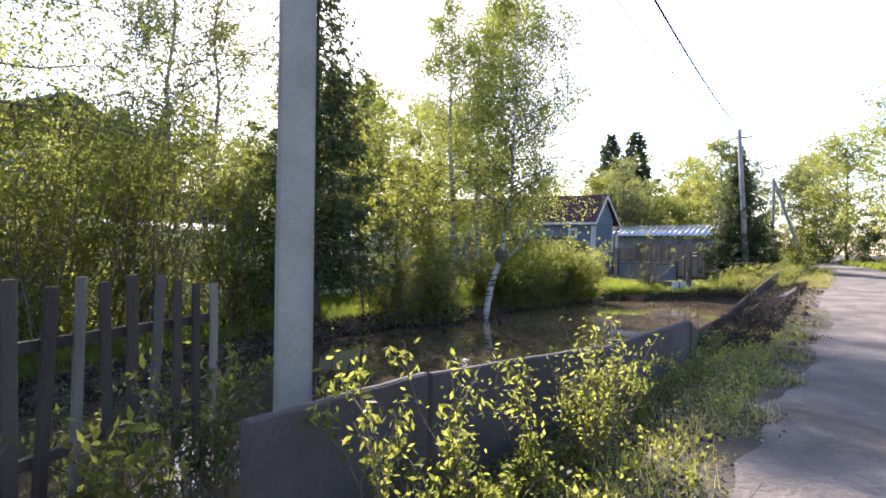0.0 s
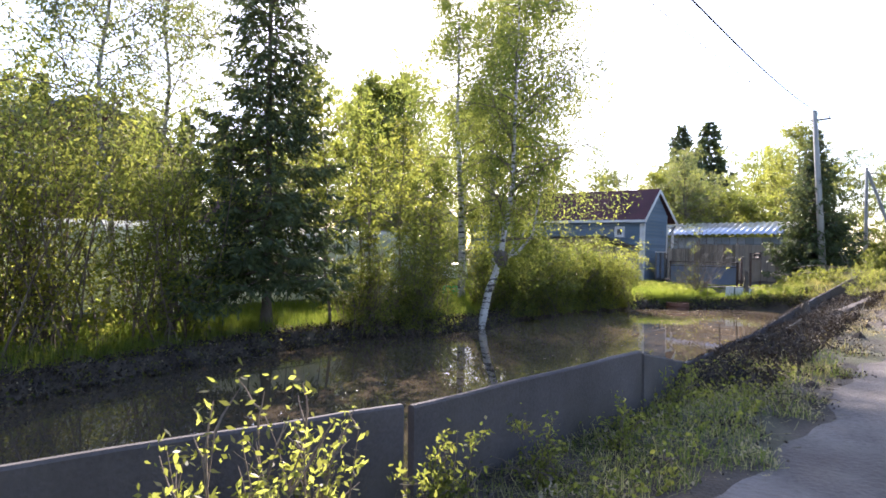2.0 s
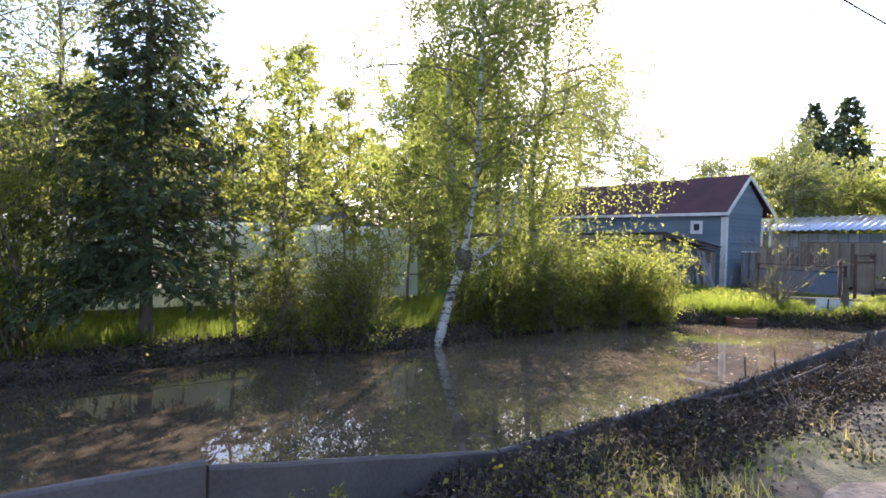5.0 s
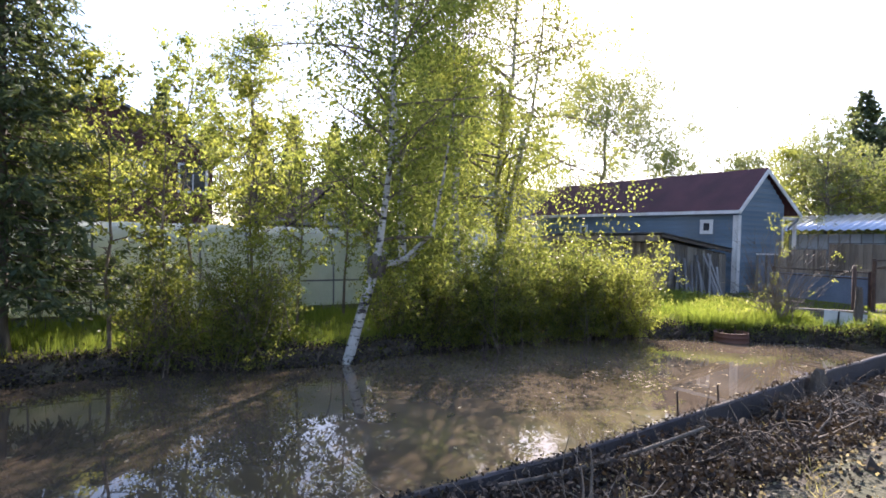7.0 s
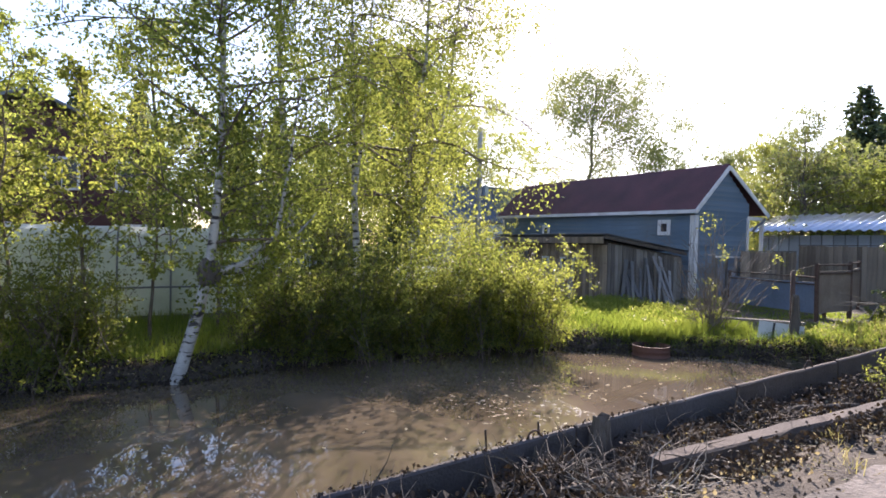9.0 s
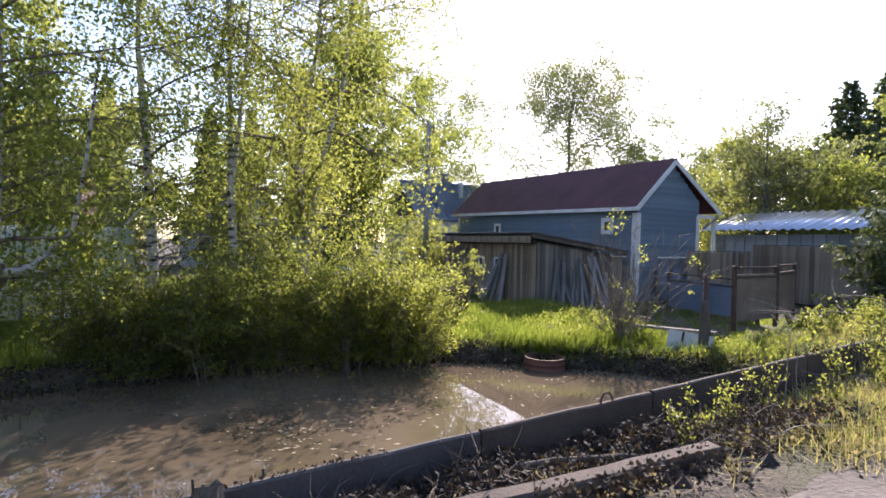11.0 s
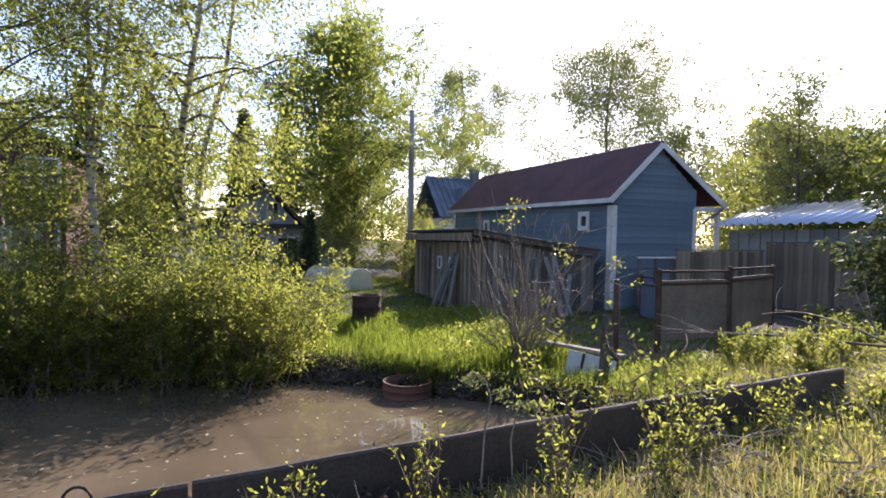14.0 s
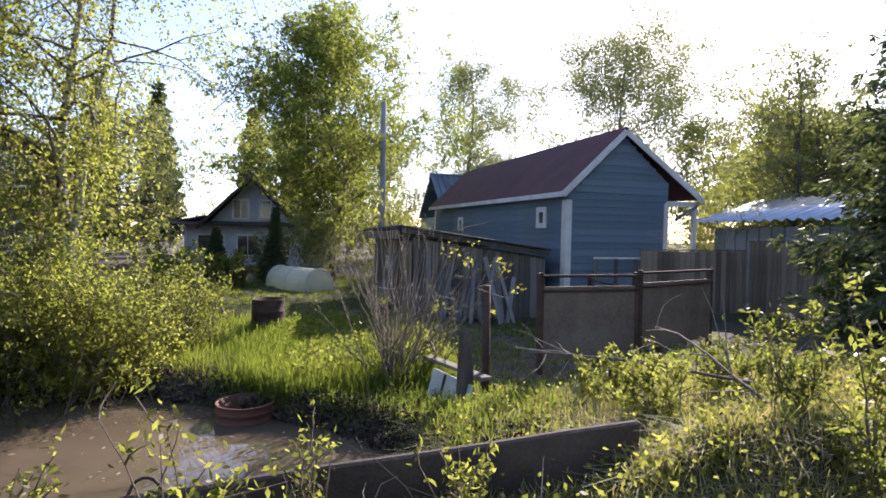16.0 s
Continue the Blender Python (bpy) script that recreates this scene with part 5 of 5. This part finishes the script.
off_road = lambda x, y: x < np.interp(y, [0, 3, 5, 8.5, 12, 16.5, 20, 28], [-0.85, -0.75, -0.55, -0.45, -0.4, -0.6, -0.3, -0.35]) + 0.15 * np.sin(y * 4) + 0.1 * np.sin(y * 9.7)
grassy = lambda x, y: off_road(x, y) & ((y < 10.2) | (y > 19.2) | ((np.sin(y * 3.7 + x * 5) > 0.93)))
blades("bank_grass", "green grass along the far bank", 56000, -12, -7.4, -1, 21.5, 0.30, 0.012, GRASS, 71, keep=lambda x, y: pond_distance(x, y) > 0.3)
blades("tall_grass", "tall bright reed grass at the far bank", 42000, -10.5, -6.3, 21.3, 24.4, 0.36, 0.012, GRASS, 72, lie=0.35, keep=lambda x, y: pond_distance(x, y) > 0.1)
blades("bank_grass", "green grass hanging over the far bank", 16000, -8.6, -3.2, 21.0, 24.3, 0.26, 0.012, GRASS, 81, lie=0.9, keep=lambda x, y: pond_distance(x, y) > 0.04)
blades("lawn_grass", "short green lawn around the shed", 60000, -24, -5.3, 20.5, 29.0, 0.09, 0.018, GRASS, 73, keep=lambda x, y: ~((x > SX0) & (x < SX1) & (y > SY0)))
blades("garden_grass", "green garden grass around the greenhouse", 34000, -24, -9.5, 2, 20.5, 0.26, 0.022, GRASS, 74)
blades("verge_grass", "green and dry cut grass on the verge", 20000, -1.75, 0.1, -1.5, 11, 0.10, 0.006, GRASS, 75, lie=0.7, keep=off_road, clump=0.3)
blades("cut_grass", "dry cut grass lying on the verge", 40000, -1.75, 0.0, -1.5, 24, 0.15, 0.006, GRASS_DRY, 76, lie=1.6, keep=grassy, clump=0.35)
blades("verge_grass", "green grass on the upper verge", 30000, -5.0, -0.1, 19.5, 32, 0.13, 0.008, GRASS, 77, lie=0.7, keep=off_road, clump=0.3)
blades("cut_grass", "dry cut grass lying on the upper verge", 95000, -4.6, 0.0, 19, 30, 0.17, 0.009, GRASS_DRY, 78, lie=1.6, keep=off_road, clump=0.35)
blades("cut_grass", "straw coloured cut grass heaps on the verge", 8000, -1.6, -0.5, 7.5, 21, 0.13, 0.006, STRAW, 80, lie=2.4, keep=grassy, clump=0.22)
blades("roadside_grass", "green grass beyond the road", 18000, 0, 8, 14, 60, 0.3, 0.04, GRASS, 79, keep=lambda x, y: x > np.interp(y, [14, 16.5, 20, 28, 36, 47], [3.7, 3.5, 2.9, 2.1, 1.15, -0.6]))


def litter():
    r = np.random.default_rng(90)

    def scatter(n, x0, x1, y0, y1, lift=0.0):
        k = max(3, n // 70)
        i = r.integers(0, k, n)
        sd = r.uniform(0.03, 0.3, k)[i]
        x = np.clip(r.uniform(x0, x1, k)[i] + r.normal(size=n) * sd, x0, x1)
        y = r.uniform(y0, y1, k)[i] + r.normal(size=n) * sd
        return np.column_stack([x, y, ground_height(x, y) + r.uniform(0, 1, n) ** 2 * lift])

    # dark clods and dead leaves heaped along the wall
    for name, label, n, a, lift, size, mat in (
            ("leaf_litter", "dark dead leaves and clods along the wall", 32000, (-1.76, -0.8, 8.5, 20.2), 0.18, 0.034, DARK_LEAF),
            ("leaf_litter", "brown dead leaves on the verge", 20000, (-1.72, -0.1, -1, 24), 0.05, 0.026, DARK_LEAF),
            ("leaf_litter", "pale dry scraps on the heap", 11000, (-1.7, -0.3, 2, 30), 0.1, 0.026, STRAW),
            ("weed_leaves", "small green weeds on the upper verge", 17000, (-5.0, -0.3, 22.3, 30), 0.2, 0.035, LEAF_BRIGHT),
            ("weed_leaves", "small green weeds on the lower verge", 5500, (-1.7, -0.7, -1, 9.5), 0.16, 0.035, LEAF_WILLOW),
            ("weed_leaves", "green nettles on the far bank", 12000, (-10.3, -6.6, 22.2, 24.4), 0.36, 0.055, LEAF_BRIGHT),
            ("leaf_litter", "dark roots and leaves at the far bank", 9000, (-9.0, -3.0, 20.8, 24.0), 0.1, 0.045, DARK_LEAF)):
        c = scatter(n, *a, lift)
        keep = (pond_distance(c[:, 0], c[:, 1]) > 0.02) | (c[:, 0] > -1.76)
        keep &= ~((np.abs(c[:, 0] + 1.1) < 0.13) & (c[:, 1] > 15.3) & (c[:, 1] < 18.7))
        keep &= (c[:, 0] < -2) | off_road(c[:, 0] + r.normal(size=n) * 0.12, c[:, 1])
        v, f = leaf_quads(c[keep], size, r=r, ratio=0.75)
        tagged(mesh_quads(name, v, f, mat, None, False, "stuff"), label)
    # dark earth, roots and stalks of the cut bank along the waterline
    edge = POND[1:-1]
    seg = np.linalg.norm(np.diff(edge, axis=0), axis=1)
    along = np.concatenate([[0], np.cumsum(seg)])

    def on_edge(n, spread):
        s = r.uniform(0, along[-1], n)
        p = np.column_stack([np.interp(s, along, edge[:, 0]), np.interp(s, along, edge[:, 1])])
        return p + r.normal(size=(n, 2)) * spread

    for label, n, spread, size, mat in (("dark wet leaves and earth at the waterline", 26000, 0.22, 0.05, DARK_LEAF), ("green shoots hanging over the bank", 7000, 0.3, 0.05, LEAF_WILLOW), ("straw on the bank edge", 3500, 0.3, 0.035, STRAW)):
        p = on_edge(n, spread)
        d = pond_distance(p[:, 0], p[:, 1])
        p = p[(d > -0.06)]
        z = np.maximum(ground_height(p[:, 0], p[:, 1]), 0.0) + 0.005 + r.uniform(0, 1, len(p)) ** 2 * 0.09
        v, f = leaf_quads(np.column_stack([p, z]), size, r=r, ratio=0.7)
        tagged(mesh_quads("bank_litter", v, f, mat, None, False, "stuff"), label)
    t = Tubes(3)
    for p in on_edge(700, 0.12):
        z = max(gz(p[0], p[1]), 0) + 0.1
        t.add(bent((p[0], p[1], z), (r.normal(), r.normal(), r.uniform(-0.6, 0.9)), r.uniform(0.15, 0.5), r, 0.3, 4, -0.12), r.uniform(0.003, 0.009), 0.002)
    tagged(t.make("bank_roots", BARK, None, "stuff"), "bare dark roots hanging from the bank")
    # floating scraps
    c = np.concatenate([np.column_stack([r.normal(x, sx, n), r.normal(y, sy, n), np.full(n, 0.006)]) for x, y, sx, sy, n in ((-4.95, 16.7, 0.45, 0.4, 90), (-5.0, 17.6, 1.0, 1.2, 110), (-6.0, 20.3, 1.3, 1.3, 120), (-5.0, 10.5, 1.6, 4.0, 90))])
    keep = pond_distance(c[:, 0], c[:, 1]) < -0.1
    c = c[keep]
    a = r.uniform(0, 6.28, len(c))
    s = r.uniform(0.015, 0.05, len(c))[:, None]
    u, w = np.column_stack([np.cos(a), np.sin(a), a * 0]) * s, np.column_stack([-np.sin(a), np.cos(a), a * 0]) * s * 0.45
    v = np.stack([c - u, c - w, c + u, c + w], 1).reshape(-1, 3)
    tagged(mesh_quads("floating_leaves", v, np.arange(len(v)).reshape(-1, 4), STRAW, None, False, "stuff"), "pale leaves floating on the water")
    # fallen twigs
    for name, label, n, a, ln, mat in (
            ("fallen_twigs", "dark thick roots and twigs heaped on the verge", 800, (-1.72, -0.95, 10.5, 20.3), 0.42, BARK),
            ("fallen_twigs", "grey and brown fallen twigs along the wall", 900, (-1.7, -0.9, 10.5, 20), 0.4, BARK),
            ("fallen_twigs", "pale fallen twigs and stalks", 360, (-1.7, -0.8, 9.5, 24), 0.35, TWIG_GREY),
            ("fallen_twigs", "dry brown stalks on the verge", 420, (-1.7, -0.4, -1, 10), 0.25, TWIG),
            ("fallen_twigs", "grey twigs lying on the upper verge", 420, (-4.8, -0.4, 22, 29), 0.6, TWIG_GREY),
            ("bank_roots", "bare roots and twigs at the pond edge", 420, (-9.2, -3.2, 20.4, 24.0), 0.5, TWIG),
            ("bank_roots", "bare roots and stalks along the bank", 520, (-9.4, -7.6, 1, 20.5), 0.5, TWIG)):
        t = Tubes(3)
        c = scatter(n, *a, 0.12)
        for p in c:
            if pond_distance(p[0], p[1]) < -0.35 and p[0] < -1.8:
                continue
            k = r.uniform(0.3, 1.2) * ln
            t.add(bent(p, (r.normal(), r.normal(), r.uniform(-0.1, 0.35)), k, r, 0.25, 4, -0.03), r.uniform(0.002, 0.008) * (1.8 if mat is BARK else 1), 0.0015)
        tagged(t.make(name, mat, None, "stuff"), label)


litter()

# ---- single things on the verge ----


def beam():
    bm = bmesh.new()
    n = 14
    r = random.Random(5)
    rows = []
    for i in range(n + 1):
        y = i / n * 3.2
        j = r.uniform(-0.012, 0.012)
        rows.append([bm.verts.new(p) for p in ((-0.07, y, -0.1), (0.07, y, -0.1), (0.068 + j, y, 0.13 + j), (0.05 + j, y, 0.15), (-0.05 + j, y, 0.155), (-0.07, y, 0.13 - j))])
    for a, b in zip(rows, rows[1:]):
        for k in range(6):
            bm.faces.new((a[k], b[k], b[(k + 1) % 6], a[(k + 1) % 6]))
    bm.faces.new(rows[0])
    bm.faces.new(rows[-1])
    bmesh.ops.recalc_face_normals(bm, faces=bm.faces)
    ob = part("concrete_beam", bm, CONCRETE_DARK)
    ob.matrix_world = pose(-1.16, 15.35, 0.70, 1.2, 0, -3)
    tagged(ob, "worn grey concrete beam lying on the verge", "beam")


beam()


def stump(at, r0, h, seed, label):
    r = random.Random(seed)
    bm = bmesh.new()
    n = 14
    rows = []
    for q in (0, 0.3, 0.7, 1.0):
        rows.append([bm.verts.new(((r0 * (1.5 - 0.6 * q) * (1 + r.uniform(-0.2, 0.2))) * math.cos(6.283 * k / n), (r0 * (1.5 - 0.6 * q) * (1 + r.uniform(-0.2, 0.2))) * math.sin(6.283 * k / n), h * q + (r.uniform(-0.04, 0.05) if q == 1 else 0))) for k in range(n)])
    for a, b in zip(rows, rows[1:]):
        for k in range(n):
            bm.faces.new((a[k], a[(k + 1) % n], b[(k + 1) % n], b[k]))
    bm.faces.new(rows[-1])
    ob = part("stump", bm, BARK)
    ob.matrix_world = pose(*at)
    tagged(ob, label, "tree stump")


stump((-1.72, 15.45, 0.5), 0.07, 0.42, 1, "dark rotten stump against the wall")
stump((-1.72, 14.9, 0.45), 0.06, 0.32, 2, "low dark stump beside the wall")
stump((-1.5, 16.1, 0.5), 0.09, 0.2, 3, "low broken stump in the debris")
stump((-5.0, 23.95, 0.5), 0.07, 0.75, 4, "dark broken stump beside the pale board")
for y, z in ((14.93, 0.81), (18.4, 1.0), (21.3, 1.15)):
    t = Tubes(6)
    t.add([(-1.84 + 0.0, y + 0.07 * math.cos(a), z - 0.03 + 0.1 * math.sin(a)) for a in np.linspace(-0.3, math.pi + 0.3, 12)], 0.008, 0.008)
    tagged(t.make("lifting_loop", RUST), "rusty steel lifting loop on the slab wall", "loop")
power_pole((-5.25, 24.3, 0.5), 1.25, 0.05, 0.045, "short rusty brown post by the gate", mat=RUST, arm=False)
r = np.random.default_rng(77)
for i, (a, b) in enumerate([((-1.2, 24.6, 1.2), (-4.0, 25.4, 1.5)), ((-1.5, 25.4, 1.3), (-4.6, 24.6, 1.2)), ((-6.1, 23.9, 0.8), (-8.6, 24.6, 1.1))]):
    t = Tubes(4)
    d = np.array(b) - np.array(a)
    line = bent(a, d, np.linalg.norm(d), r, 0.06, 9)
    t.add(line, 0.018, 0.005)
    branch = tagged(t.make("fallen_branch", TWIG), "bare grey fallen branch with fine twigs", "branch")
    for k in range(10):
        t = Tubes(4)
        j = int(r.integers(2, 9))
        t.add(bent(line[j], line[j] - line[j - 1] + r.normal(size=3) * 0.25, 0.7, r, 0.15, 4), 0.007, 0.002)
        t.make("twig", TWIG_GREY, branch)


def stalk(points, sprays, seed, label):
    """A bare curving stem that ends in drooping sprays of small pale leaves."""
    r = np.random.default_rng(seed)
    base = np.array(points[0], float)
    ob = root("stalk_plant", pose(*base), label, "plant")
    t = Tubes(5)
    line = np.array(points, float) - base
    s = np.linspace(0, len(line) - 1, 16)
    line = np.column_stack([np.interp(s, np.arange(len(line)), line[:, k]) for k in range(3)])
    t.add(line, 0.006, 0.003)
    cs = []
    for p in sprays:
        p = np.array(p, float) - base
        near = line[np.argmin(np.linalg.norm(line - p, axis=1))]
        t.add(np.linspace(near, p, 4), 0.003, 0.002)
        for _ in range(7):
            q = bent(p, (r.normal(), r.normal(), -0.6), 0.09, r, 0.2, 3)
            t.add(q, 0.0016, 0.001)
            cs.append(q)
    t.make("stem", TWIG_GREY, ob)
    c = np.repeat(np.concatenate(cs), 2, axis=0)
    v, f = leaf_quads(c + r.normal(size=c.shape) * 0.012, 0.026, r=r, ratio=0.4)
    mesh_quads("leaves", v, f, LEAF_PALE, ob)


stalk([(-1.6, 20.44, 0.85), (-1.6, 20.46, 1.2), (-1.6, 20.5, 1.38), (-1.6, 20.45, 1.5), (-1.6, 20.38, 1.54)], [(-1.6, 20.35, 1.5), (-1.62, 20.4, 1.52), (-1.6, 20.6, 1.42)], 11, "curved bare stalk with drooping pale sprays on the verge")
stalk([(-1.62, 20.66, 0.85), (-1.62, 20.64, 1.1), (-1.62, 20.68, 1.28), (-1.62, 20.75, 1.34)], [(-1.62, 20.78, 1.31), (-1.6, 20.7, 1.33)], 12, "short curved stalk with pale sprays beside the wall")


# ---- small things by the bank and the shed ----


def stake(at, h, label):
    bm = bmesh.new()
    bmesh.ops.create_cone(bm, cap_ends=True, segments=7, radius1=0.014, radius2=0.011, depth=h, matrix=pose(0, 0, h / 2 - 0.2, 3, -2, 0))
    ob = part("stake", bm, WOOD_DARK)
    ob.matrix_world = pose(*at)
    tagged(ob, label, "stake", "stakes in the pond")


stake((-3.3, 15.5, 0), 0.55, "thin dark stake standing in the water")
stake((-3.1, 16.0, 0), 0.62, "thin dark stake beside its twin")


def basin():
    ob = root("basin", pose(-11.75, 24.6, 0.4), "small blue enamel basin on the grass", "basin")
    bm = bmesh.new()
    n = 20
    rings = [[bm.verts.new((rr * math.cos(6.2832 * k / n), rr * math.sin(6.2832 * k / n), z)) for k in range(n)] for rr, z in ((0.13, 0), (0.2, 0.13), (0.22, 0.14), (0.215, 0.15), (0.19, 0.14), (0.12, 0.02))]
    for a, b in zip(rings, rings[1:]):
        for k in range(n):
            bm.faces.new((a[k], a[(k + 1) % n], b[(k + 1) % n], b[k]))
    bm.faces.new(rings[-1])
    bm.faces.new(rings[0])
    bmesh.ops.recalc_face_normals(bm, faces=bm.faces)
    part("bowl", bm, CLAD_GREY, ob, smooth=True)


basin()


def green_crate():
    ob = root("plastic_crate", pose(-11.35, 15.6, 0.42, 0, 0, 20), "bright green plastic crate by the greenhouse", "crate")
    part("bottom", boxes([((0.5, 0.36, 0.02), (0, 0, 0.02))]), GREEN_PLASTIC, ob)
    for x, y, w, d in ((0, -0.18, 0.5, 0.02), (0, 0.18, 0.5, 0.02), (-0.25, 0, 0.02, 0.36), (0.25, 0, 0.02, 0.36)):
        rows = [((w, d, 0.05), (x, y, z)) for z in (0.06, 0.16, 0.28)]
        rows += [((0.03, 0.03, 0.26), (x + (sx * w / 2 if w > 0.1 else 0), y + (sx * d / 2 if d > 0.1 else 0), 0.16)) for sx in (-0.9, 0, 0.9)]
        part("side", boxes(rows, 0.003), GREEN_PLASTIC, ob)


green_crate()


def edging():
    for a, b, label in (((-6.6, 23.95, 0.62), (-4.95, 24.2, 0.7), "grey timber plank edging on the bank"), ((-7.9, 23.6, 0.45), (-6.7, 23.95, 0.5), "old grey plank lying at the bank edge")):
        a, b = Vector(a), Vector(b)
        d = b - a
        bm = bmesh.new()
        box(bm, (d.length, 0.14, 0.045), bevel=0.006)
        ob = part("plank", bm, WOOD_GREY)
        ob.matrix_world = pose(*((a + b) / 2), 0, -math.degrees(math.atan2(d.z, math.hypot(d.x, d.y))), math.degrees(math.atan2(d.y, d.x)))
        tagged(ob, label, "plank")


edging()


def garden_bench():
    ob = root("garden_rail", pose(-10.3, 29.0, 0.6), "low pale rail on dark posts by the gable", "rail")
    part("top_rail", boxes([((0.06, 1.7, 0.05), (0, 0.85, 1.3))], 0.006), WHITE, ob)
    for y in (0.05, 0.6, 1.15, 1.65):
        part("post", boxes([((0.06, 0.06, 1.28), (0, y, 0.64))], 0.004), WOOD_GREY, ob)
    part("sheet", boxes([((0.02, 1.6, 0.95), (-0.05, 0.85, 0.5))]), BLUE_SHEET, ob)


garden_bench()


def gutter():
    ob = root("rain_pipe", pose(-10.62, 32.1, 0), "short dark rain pipe under the eaves", "pipe")
    t = Tubes(8)
    t.add([(0, 0.15, 3.3), (0, 0.05, 3.18), (0, -0.35, 3.0), (0, -0.55, 2.85)], 0.04, 0.04)
    t.make("pipe", SLATE, ob)


gutter()


# dead leaves on the top of the slab wall


def wall_top_litter():
    r = np.random.default_rng(55)
    n = 650
    y = r.uniform(9.5, 16.5, n)
    z = np.interp(y, [e[0] for e in EDGES], [e[1] for e in EDGES]) + 0.004 + r.uniform(0, 1, n) ** 2 * 0.02
    v, f = leaf_quads(np.column_stack([-1.83 + r.normal(size=n) * 0.02, y, z]), 0.025, r=r, ratio=0.7)
    tagged(mesh_quads("leaf_litter", v, f, DARK_LEAF, None, False, "stuff"), "dark dead leaves on the wall top")


wall_top_litter()


def roadside_hut():
    ob = root("brown_hut", pose(2.6, 40.5, 1.3), "small dark brown wooden hut beyond the roadside grass", "hut")
    part("wall", boxes([((3.2, 2.4, 2.2), (1.6, 1.2, 1.1))], 0.01), BROWN_WALL, ob)
    for i in range(16):
        bm = bmesh.new()
        box(bm, (0.19, 0.025, 2.2), bevel=0.004)
        part("board", bm, BROWN_WALL, ob).matrix_local = pose(0.1 + i * 0.2, -0.016, 1.1)
    part("roof", boxes([((3.6, 2.9, 0.07), (1.6, 1.2, 2.3), (4, 0, 0))], 0.008), SLATE, ob)


roadside_hut()


def pole_brace():
    t = Tubes(8)
    t.add([(-3.95, 46.3, 7.2), (-3.0, 46.0, 4.2), (-2.0, 45.7, 1.1)], 0.09, 0.11)
    tagged(t.make("pole_brace", POLE_CONC), "slanting grey brace propping the distant power pole", "brace")


pole_brace()


def bank_log(a, b, r0, label):
    r = np.random.default_rng(int(abs(a[0]) * 100))
    t = Tubes(8)
    d = np.array(b) - np.array(a)
    t.add(bent(a, d, np.linalg.norm(d), r, 0.04, 6), r0, r0 * 0.7)
    tagged(t.make("log", BARK), label, "log")


bank_log((-7.7, 22.3, 0.2), (-6.3, 22.9, 0.3), 0.06, "dark old log lying on the far bank")
bank_log((-4.9, 23.3, 0.12), (-3.6, 23.6, 0.3), 0.05, "dark wet log at the pond corner")
bank_log((-1.62, 11.6, 0.66), (-1.3, 13.2, 0.72), 0.018, "dark branch log in the heap along the wall")
bank_log((-1.5, 17.3, 0.8), (-1.2, 18.8, 0.86), 0.022, "dark branch log beside the concrete beam")
